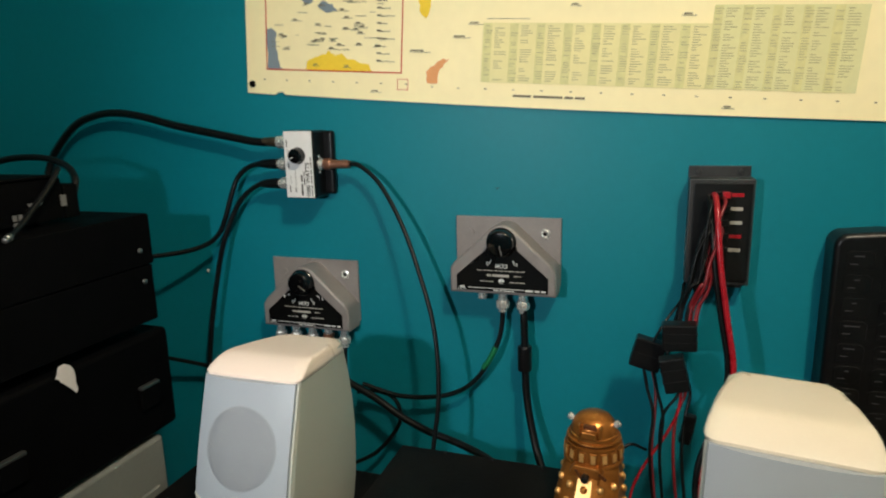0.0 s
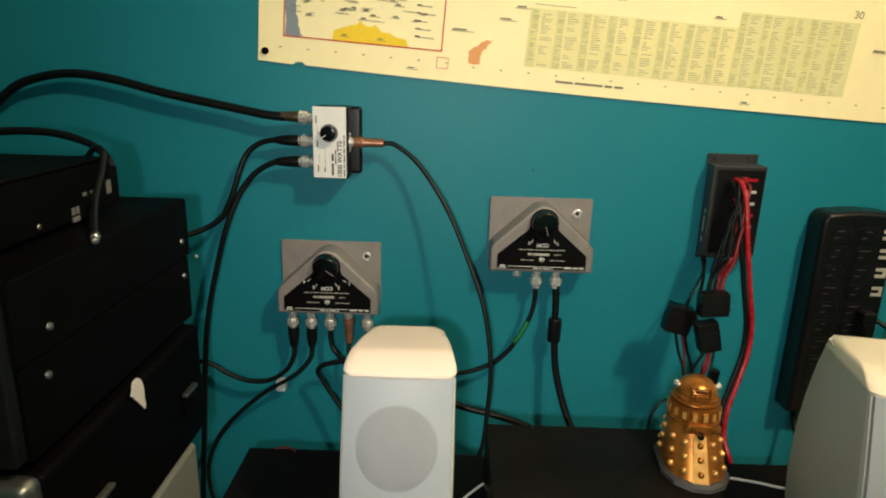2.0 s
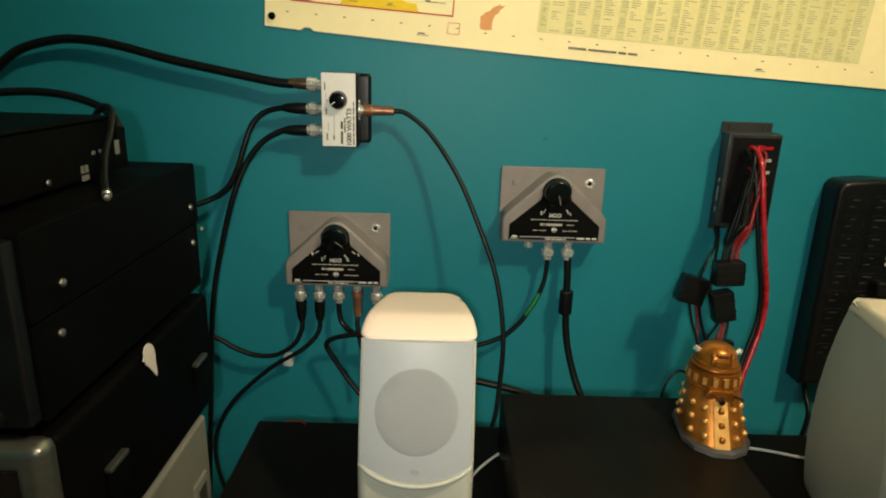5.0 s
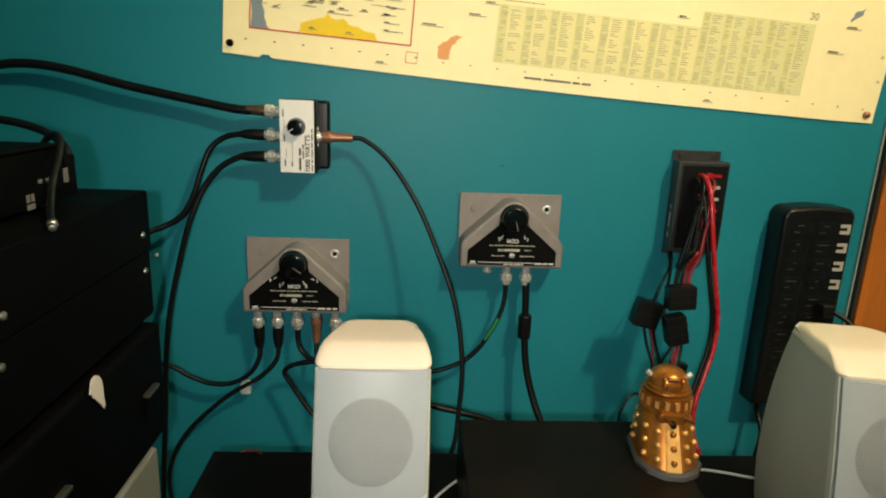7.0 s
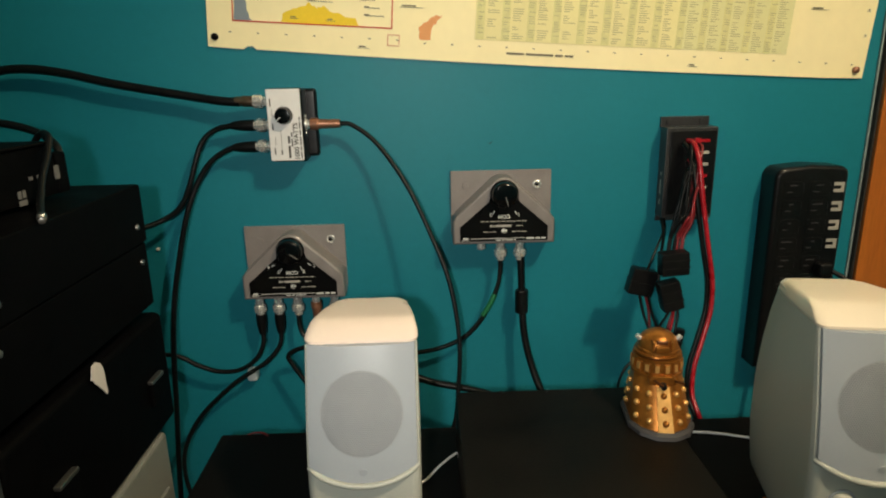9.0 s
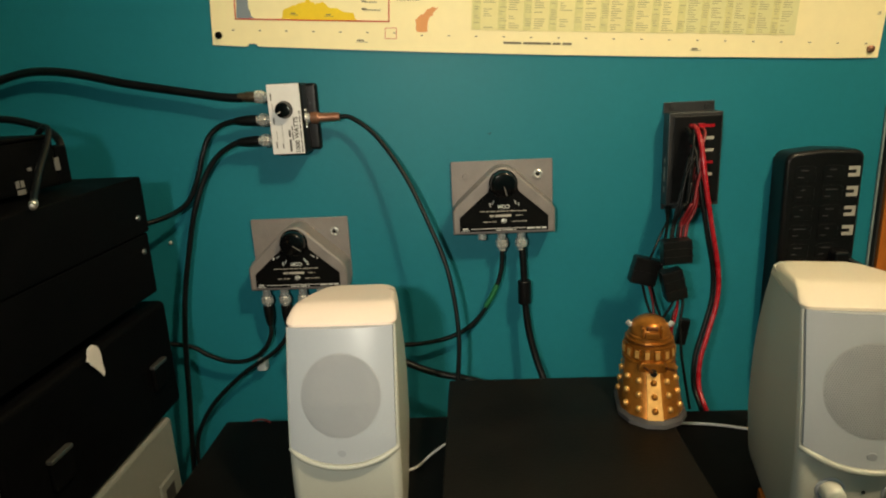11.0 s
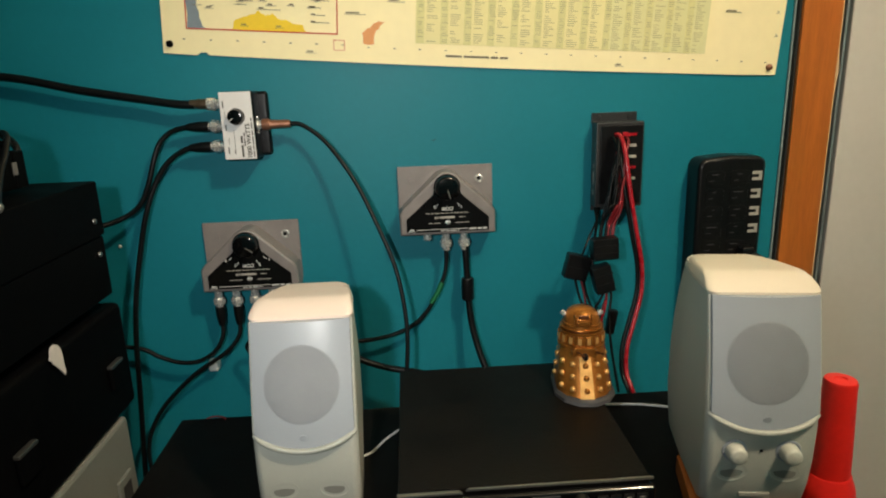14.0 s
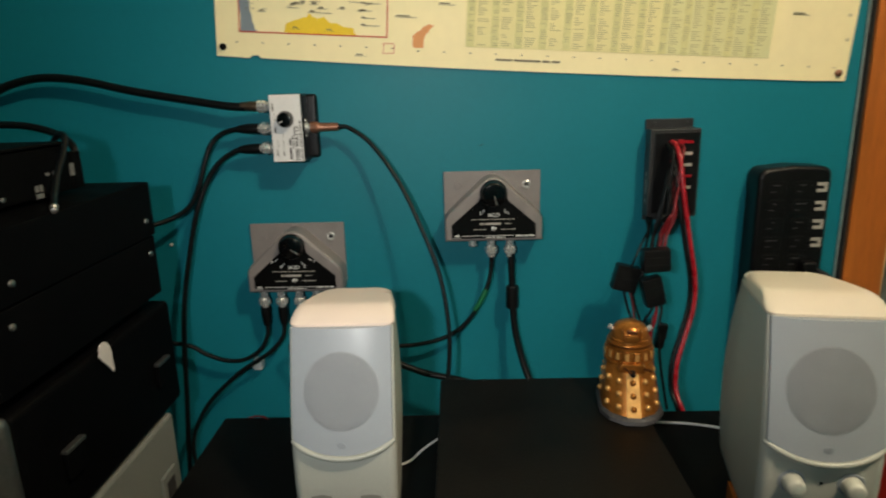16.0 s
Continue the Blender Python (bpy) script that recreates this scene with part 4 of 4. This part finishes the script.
# dark hexagonal foot plate
own = lathe([(0, 0), (0.0392, 0), (0.0395, 0.0040), (0.0372, 0.0068), (0, 0.0068)], 12)
for v in own.verts:
    v.co = Matrix.Rotation(radians(15), 3, "Z") @ v.co
    v.co.y *= 1.08
    lean(v.co)
join(toy, own)
coat(1)
for s in (-1, 1):
    tilt = Matrix.Translation((s * 0.0185, -0.002, 0.0925)) @ Matrix.Rotation(s * radians(50), 4, "Y")
    lathe([(0, 0), (0.0022, 0), (0.0022, 0.004), (0.0034, 0.0045), (0.0034, 0.0095), (0, 0.0105)], 10, turn=tilt, bm=toy)
coat(2)
lathe([(0, 0), (0.0016, 0), (0.0016, 0.014), (0, 0.015)], 8, turn=Matrix.Translation((0.013, -0.033, 0.056)) @ Matrix.Rotation(radians(80), 4, "X") @ Matrix.Rotation(radians(35), 4, "Y"), bm=toy)
lathe([(0, 0), (0.0013, 0), (0.0013, 0.015), (0, 0.016)], 8, turn=Matrix.Translation((-0.011, -0.033, 0.057)) @ Matrix.Rotation(radians(100), 4, "X") @ Matrix.Rotation(radians(35), 4, "Y"), bm=toy)
coat(3)
# pale front panel with its three studs
panel = bmesh.new()
box((-0.0088, -0.0392, 0.0065), (0.0088, -0.030, 0.0490), 0.0, bm=panel)
for v in panel.verts:
    v.co.y += 0.0070 * v.co.z / 0.052
    v.co.x *= 1 - 0.22 * v.co.z / 0.052
    lean(v.co)
join(toy, panel)
coat(4)
for z in (0.015, 0.028, 0.041):
    own = bmesh.new()
    bmesh.ops.create_uvsphere(own, u_segments=12, v_segments=8, radius=0.0037)
    spot = Vector((0, -0.0395 + 0.0070 * z / 0.052, z))
    lean(spot)
    own.transform(Matrix.Translation(spot))
    join(toy, own)
coat(0)
lathe([(0, 0), (0.0040, 0), (0.0040, 0.006), (0.003, 0.008), (0, 0.0085)], 12, "y", (0.0, -0.0345, 0.0510), bm=toy)
coat(5)
for f, index in zip(toy.faces, paint):
    f.material_index = index
ob = finish("toy_figurine", toy, [GOLD, TOY_BASE, NICKEL, DARK_GOLD, PALE_GOLD, BLACK_PLASTIC], 30)
ob.matrix_world = pose(-0.0410, -0.286, DZ + 0.0875, 0, 0, -7) @ Matrix.Diagonal((0.98, 1.0, 0.98, 1))
tagged(ob, "small gold studded toy figurine standing on the radio", "toy")


# ---------- speakers ----------
def loft(rings):
    bm = bmesh.new()
    loops = [[bm.verts.new(p) for p in r] for r in rings]
    n = len(loops[0])
    for a, b in zip(loops[:-1], loops[1:]):
        for i in range(n):
            bm.faces.new([a[i], a[(i + 1) % n], b[(i + 1) % n], b[i]])
    bm.faces.new(loops[0])
    bm.faces.new(loops[-1])
    return bm


def speaker_loop(wf, yf, wb, yb, r=0.010):
    """Plan of the case: rounded front corners, sides that draw in towards a narrow back."""
    out = []
    for k in range(6):
        a = radians(90 * k / 5)
        out.append((-wf + r * (1 - math.sin(a)), yf + r * (1 - math.cos(a))))
    left = out + [(-wf + (wf - wb) * 0.35, yf + (yb - yf) * 0.5), (-wb, yb - 0.012), (-wb + 0.010, yb)]
    return [(-x, y) for x, y in left[::-1]] + left


def speaker(m, label, knobs, lit_cap_tone):
    sp = thing("desktop_speaker", m, label, "speaker", "pair of speakers")
    # distance behind the front foot, height, half width, back, half width of the back
    rows = [(0.004, 0.0, 0.0530, 0.150, 0.046), (-0.001, 0.006, 0.0550, 0.156, 0.047), (-0.005, 0.03, 0.0560, 0.164, 0.048), (-0.006, 0.06, 0.0565, 0.170, 0.049), (-0.004, 0.095, 0.0568, 0.173, 0.049), (0.001, 0.12, 0.0570, 0.174, 0.049), (0.010, 0.155, 0.0570, 0.173, 0.048), (0.021, 0.19, 0.0564, 0.170, 0.046), (0.033, 0.2270, 0.0552, 0.164, 0.043)]
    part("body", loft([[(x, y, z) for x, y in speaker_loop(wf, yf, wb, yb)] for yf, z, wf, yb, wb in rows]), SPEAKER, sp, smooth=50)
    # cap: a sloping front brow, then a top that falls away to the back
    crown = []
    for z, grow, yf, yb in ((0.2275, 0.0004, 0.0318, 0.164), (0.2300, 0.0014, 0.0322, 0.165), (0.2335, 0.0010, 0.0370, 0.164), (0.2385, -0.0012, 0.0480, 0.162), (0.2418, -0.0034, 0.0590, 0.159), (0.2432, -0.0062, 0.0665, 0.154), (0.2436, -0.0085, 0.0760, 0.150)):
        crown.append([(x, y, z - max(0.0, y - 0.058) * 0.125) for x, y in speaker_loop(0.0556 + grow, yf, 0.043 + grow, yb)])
    # the cap's tone carries the warm light from above
    part("cap", loft(crown), lit_cap_tone, sp, "cream top cap with overhead warmth put into its colour", 35)

    def face_y(z):
        return float(np.interp(z, [r[1] for r in rows], [r[0] for r in rows]))

    def skin(x, z):
        """The bowed front of the grille."""
        s = min(1.0, abs(x) / 0.0535)
        return face_y(z) - 0.0012 - 0.0060 * (1 - s ** 2.6)

    # grille: bowed panel with a curved lower edge
    bm = bmesh.new()
    nx, nz = 26, 16
    grid = []
    for j in range(nz + 1):
        line = []
        for i in range(nx + 1):
            s = i / nx * 2 - 1
            low = 0.0975 + 0.0145 * s * s
            z = low + (0.2272 - low) * j / nz
            line.append(bm.verts.new((s * 0.0533, skin(s * 0.0533, z), z)))
        grid.append(line)
    for j in range(nz):
        for i in range(nx):
            bm.faces.new([grid[j][i], grid[j][i + 1], grid[j + 1][i + 1], grid[j + 1][i]])
    got = bmesh.ops.extrude_face_region(bm, geom=list(bm.faces))
    for v in got["geom"]:
        if isinstance(v, bmesh.types.BMVert):
            v.co.y += 0.009
    grille = part("grille", bm, GRILLE, sp, "blue-grey perforated metal grille", 60)
    # round driver area seen through the grille, with its rows of punched holes
    cz, rad = 0.1635, 0.0408
    bm = bmesh.new()
    centre = bm.verts.new((0, skin(0, cz) - 0.0004, cz))
    last = [centre]
    for k in range(1, 9):
        cur = []
        for i in range(48):
            a = 2 * math.pi * i / 48
            x, z = rad * k / 8 * math.cos(a), cz + rad * k / 8 * math.sin(a)
            cur.append(bm.verts.new((x, skin(x, z) - (0.0004 if k < 8 else 0.0), z)))
        for i in range(48):
            if len(last) == 1:
                bm.faces.new([centre, cur[i], cur[(i + 1) % 48]])
            else:
                bm.faces.new([last[i], cur[i], cur[(i + 1) % 48], last[(i + 1) % 48]])
        last = cur
    part("driver_area", bm, CONE, grille, "darker round driver area", 60)
    verts, faces = [], []
    pitch = 0.0021
    for j in range(-22, 23):
        for i in range(-22, 23):
            x, z = (i + 0.5 * (j % 2)) * pitch, j * pitch * 0.866
            if math.hypot(x, z) > rad - 0.0012:
                continue
            k = len(verts)
            for a in range(6):
                hx, hz = x + 0.00062 * math.cos(a * math.pi / 3), cz + z + 0.00062 * math.sin(a * math.pi / 3)
                verts.append((hx, skin(hx, hz) - 0.0007, hz))
            faces.append(tuple(range(k, k + 6)))
    me = bpy.data.meshes.new("perforation")
    me.from_pydata(verts, [], faces)
    me.materials.append(HOLE)
    holes = new("perforation", me)
    holes.parent = grille
    tagged(holes, "rows of tiny dark punched holes", kind="stuff")
    part("logo_plate", lathe([(0, 0), (0.0042, 0), (0.004, 0.0006), (0, 0.0008)], 16, "y", (0, skin(0, 0.1085) - 0.0001, 0.1085)), GRILLE, grille, "small round badge")
    # curved lip under the grille
    lip = []
    for k in range(17):
        s = k / 8 - 1
        lip.append((0.0542 * s, skin(0.0535 * s, 0.0965 + 0.0145 * s * s) - 0.0008 + 0.005 * s ** 8, 0.0945 + 0.0145 * s * s))
    part("lip", tube(lip, 0.0031, 10, 3), SPEAKER, sp)
    for s in (-1, 1):
        part("side_rib", tube([(s * 0.0547, face_y(z) + 0.0032, z) for z in (0.111, 0.15, 0.19, 0.2265)], 0.0014, 8, 4), SPEAKER, sp)
    # two scooped oval ports, knobs on the powered one
    for s in (-1, 1):
        bm = lathe([(0, 0.001), (0.0105, 0.0002), (0.0124, 0.0012), (0.0132, 0.0012), (0.0138, 0.0002), (0.0138, -0.003), (0, -0.003)], 28, "y", (0, 0, 0))
        for v in bm.verts:
            v.co.x *= 1.22
            v.co.z *= 0.80
        bm.transform(Matrix.Translation((s * 0.027, -0.0046, 0.043)) @ Matrix.Rotation(radians(s * 8), 4, "Y"))
        port = part("port", bm, SPEAKER, sp, "scooped oval port")
        # flat darker oval stands in for the scoop's inner shade
        bm = lathe([(0, 0), (0.0100, 0), (0.0098, 0.0004), (0, 0.0005)], 24, "y", (0, 0, 0))
        for v in bm.verts:
            v.co.x *= 1.18
            v.co.z *= 0.70
        bm.transform(Matrix.Translation((s * 0.027, -0.0051, 0.0437)) @ Matrix.Rotation(radians(s * 8), 4, "Y"))
        part("port_shade", bm, PORT_SHADE, port, "flat grey oval painted as the shade inside the port")
        if knobs:
            part("knob_well", lathe([(0, 0), (0.0128, 0), (0.0124, 0.0010), (0.0112, 0.0013), (0.0108, 0.0005), (0, 0.0005)], 28, "y", (s * 0.027, -0.0054, 0.070)), GRILLE, sp, "blue-grey knob ring")
            part("knob", lathe([(0, 0), (0.0098, 0), (0.0094, 0.0105), (0.0086, 0.0125), (0.0066, 0.0136), (0, 0.0140)], 28, "y", (s * 0.027, -0.0060, 0.070)), KNOB_WHITE, sp, "white round knob")
    if knobs:
        part("power_light", lathe([(0, 0), (0.0016, 0), (0.0014, 0.001), (0, 0.0014)], 10, "y", (0, -0.0058, 0.070)), BLACK_PLASTIC, sp, "tiny dark power light")
        part("name_bar", box((-0.016, -0.0046, 0.012), (0.016, -0.0010, 0.017), 0.0008), LABEL_GREY, sp, "grey name plate bar")
    return sp


speaker(pose(-0.3770, -0.4140, DZ), "cream desktop speaker with a blue-grey grille", False, CAP_PINK_LIT)
speaker(pose(0.0970, -0.4650, DZ + 0.0225, 2.8, 1.0, -7), "cream desktop speaker with two white knobs", True, CAP_LIT)
pad = thing("wooden_block", pose(0.0950, -0.472, DZ), "thin orange wooden board under the speaker", "board")
bm = box((-0.062, 0.004, 0), (0.050, 0.090, 0.0235), 0.0015)
bm.transform(Matrix.Rotation(radians(-14), 4, "Z"))
part("board", bm, ORANGE_WOOD, pad)

# ---------- red torch ----------
to = thing("torch", pose(0.202, -0.435, DZ), "red plastic torch standing on its head", "torch")
part("handle", lathe([(0, 0.034), (0.0215, 0.034), (0.0205, 0.060), (0.0166, 0.138), (0.0168, 0.144), (0.0155, 0.147), (0.007, 0.1475), (0.006, 0.146), (0, 0.146)], 28), RED_PLASTIC, to)
part("head", lathe([(0, 0), (0.028, 0), (0.029, 0.012), (0.0275, 0.020), (0.0225, 0.034), (0, 0.034)], 28), RED_PLASTIC, to)
part("switch", box((0.019, -0.004, 0.04), (0.0235, 0.004, 0.056), 0.001), BLACK_PLASTIC, to, "dark sliding switch")

# ---------- stack of equipment on a side table ----------
SX = -0.652
st = thing("side_table", pose(-0.85, -0.37, 0.54), "dark wooden side table under the stacked equipment", "table")
part("tabletop", box((-0.30, -0.33, -0.03), (0.20, 0.20, 0), 0.003), DESK, st)
for x in (-0.27, 0.17):
    for y in (-0.30, 0.17):
        part("leg", box((x - 0.02, y - 0.02, FLOOR - 0.54), (x + 0.02, y + 0.02, -0.031), 0.003), DESK, st)

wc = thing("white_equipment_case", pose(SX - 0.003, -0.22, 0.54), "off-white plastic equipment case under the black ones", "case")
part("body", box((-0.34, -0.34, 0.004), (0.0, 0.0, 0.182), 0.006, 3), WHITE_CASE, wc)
part("side_vent", box((-0.002, -0.060, 0.068), (0.004, -0.020, 0.113), 0.003), WHITE_CASE, wc, "raised vent frame")
part("vent_slot", box((0.0042, -0.052, 0.074), (0.0052, -0.030, 0.102), 0.0004), DARK_GAP, wc, "dark vent slot")

pc = thing("power_supply_case", pose(SX, -0.19, 0.726), "large black case with a silver rounded front bezel", "case")
part("body", box((-0.36, -0.325, 0.004), (0, 0, 0.152), 0.008, 3), BLACK_METAL, pc)
bez = bmesh.new()
prism([(-0.365, 0.002), (0.003, 0.002), (0.003, 0.158), (-0.365, 0.158)], -0.350, -0.3255, 0.010, 3, bez)
part("front_bezel", bez, SILVER, pc, "silver rounded front bezel")
part("front_panel", box((-0.350, -0.3522, 0.016), (-0.016, -0.3502, 0.140), 0.001), DISPLAY, pc, "dark front panel")
for y in (-0.052, -0.255):
    foot = part("side_foot", box((0.0005, y - 0.016, 0.050), (0.0065, y + 0.016, 0.080), 0.002, 2), BLACK_METAL, pc, "dull metal side foot")
    # silver bar paints the highlight along the foot's top
    part("foot_highlight", box((0.0003, y - 0.0165, 0.0802), (0.0078, y + 0.0165, 0.0852), 0.0015, 2), SILVER, foot, "bright silver top of the foot, made as a highlight")

am = thing("amplifier", pose(SX, -0.205, 0.894), "black two-part steel amplifier case with side screws", "amplifier")
part("lower_shell", box((-0.34, -0.315, 0.0), (0.0, 0, 0.079), 0.0025), BLACK_METAL, am)
part("upper_shell", box((-0.342, -0.317, 0.080), (0.002, 0.002, 0.150), 0.003), BLACK_METAL, am)
part("front_panel", box((-0.338, -0.332, 0.004), (-0.002, -0.3175, 0.146), 0.003), BLACK_PLASTIC, am)
for y, z in ((-0.022, 0.102), (-0.018, 0.058), (-0.278, 0.100), (-0.285, 0.061)):
    part("screw", lathe([(0, 0), (0.0037, 0), (0.0032, 0.0018), (0.0016, 0.0025), (0, 0.0025)], 14, "x", (0.0022 if z > 0.08 else 0.0002, y, z)), DULL_SCREW, am, "bright side screw")
for k in range(4):
    for x in (-0.032, -0.062):
        part("indicator", lathe([(0, 0), (0.0022, 0), (0.002, 0.001), (0, 0.0012)], 10, "y", (x, -0.3322, 0.128 - 0.014 * k)), DIM_GREY, am)
for x0, x1, z, m in ((-0.040, -0.020, 0.070, LABEL_GREY), (-0.070, -0.055, 0.072, DIM_GREY), (-0.100, -0.022, 0.045, DIM_GREY), (-0.040, -0.024, 0.026, DIM_GREY), (-0.036, -0.024, 0.086, DARK_RED)):
    part("print_bar", box((x0, -0.3328, z), (x1, -0.3322, z + 0.0028)), m, am)
for x in (-0.028, -0.070):
    part("front_knob", lathe([(0, 0), (0.008, 0), (0.007, 0.010), (0, 0.011)], 18, "y", (x, -0.3322, 0.013)), BLACK_PLASTIC, am)
for x, y in ((-0.03, -0.03), (-0.03, -0.28), (-0.31, -0.03), (-0.31, -0.28)):
    part("foot", lathe([(0, -0.0125), (0.011, -0.0125), (0.011, 0.0005), (0, 0.0005)], 14, at=(x, y, 0)), RUBBER, am)

tu = thing("antenna_tuner", pose(-0.692, -0.295, 1.046), "small black radio unit on the amplifier", "radio")
part("body", box((-0.24, -0.215, 0.004), (0.0, 0.0, 0.056), 0.003), BLACK_METAL, tu)
part("lid", box((-0.243, -0.218, 0.0565), (0.003, -0.012, 0.060), 0.0015), BLACK_METAL, tu)
part("rear_panel", box((-0.24, 0.0005, 0.004), (0.0, 0.022, 0.046), 0.002), BLACK_METAL, tu)
lb = bmesh.new()
box((0.0003, -0.060, 0.000), (0.0008, -0.048, 0.005), bm=lb)
box((0.0003, -0.060, 0.007), (0.0008, -0.055, 0.014), bm=lb)
box((0.0003, -0.053, 0.007), (0.0008, -0.048, 0.014), bm=lb)
lb.transform(Matrix.Translation((0, -0.010, 0.004)))
part("side_label", lb, SIDE_GREY, tu, "pale square side label")
part("side_label", box((0.0003, -0.005, 0.020), (0.0012, 0.003, 0.034)), SIDE_GREY, tu, "pale upright side label")
for y in (-0.046, -0.033):
    part("side_mark", box((0.0003, y - 0.0032, 0.0255), (0.0010, y + 0.0032, 0.0290), 0.0003, 1), SIDE_GREY, tu, "small pale mark")
part("screw", lathe([(0, 0), (0.0028, 0), (0.0024, 0.001), (0, 0.0014)], 10, "x", (0.0003, -0.120, 0.012)), DULL_SCREW, tu)
for x, y in ((-0.02, -0.02), (-0.02, -0.19), (-0.22, -0.02), (-0.22, -0.19)):
    part("foot", lathe([(0, -0.0018), (0.008, -0.0018), (0.008, 0.0045), (0, 0.0045)], 12, at=(x, y, 0)), RUBBER, tu)
c = cable("thin dark cable hanging down the small radio unit", [(-0.73, -0.275, 1.090), (-0.708, -0.285, 1.111), (-0.692, -0.298, 1.110), (-0.6845, -0.318, 1.094), (-0.678, -0.345, 1.074), (-0.664, -0.378, 1.056), (-0.650, -0.404, 1.0485)], 0.0032)
part("plug_tip", lathe([(0, 0), (0.0042, 0), (0.0042, 0.006), (0.003, 0.007), (0.003, 0.012), (0, 0.013)], 14, at=(-0.650, -0.403, 1.0485), turn=Vector((0.45, -0.85, -0.2)).to_track_quat("Z", "Y").to_matrix().to_4x4()), DULL_SCREW, c, "metal plug tip")
cable("black cable arching behind the small radio unit", [(-0.93, -0.235, 1.08), (-0.90, -0.24, 1.104), (-0.862, -0.24, 1.117), (-0.82, -0.24, 1.122), (-0.778, -0.24, 1.121), (-0.745, -0.243, 1.114), (-0.722, -0.252, 1.106), (-0.706, -0.262, 1.095), (-0.700, -0.272, 1.078)], 0.0044)

tp = finish("torn_paper", prism([(-0.009, -0.008), (-0.006, -0.003), (0.001, -0.002), (0.008, -0.006), (0.012, -0.012), (0.0135, -0.020), (0.013, -0.030), (0.0145, -0.040), (0.012, -0.0435), (0.008, -0.038), (0.002, -0.031), (-0.003, -0.025), (-0.006, -0.023), (-0.008, -0.018), (-0.012, -0.016), (-0.009, -0.011)], -0.0006, 0.0006), TORN, 0)
tp.matrix_world = pose(SX + 0.0038, -0.366, 0.890, 0, 0, 90)
tagged(tp, "torn scrap of white paper stuck to the case", "paper scrap")
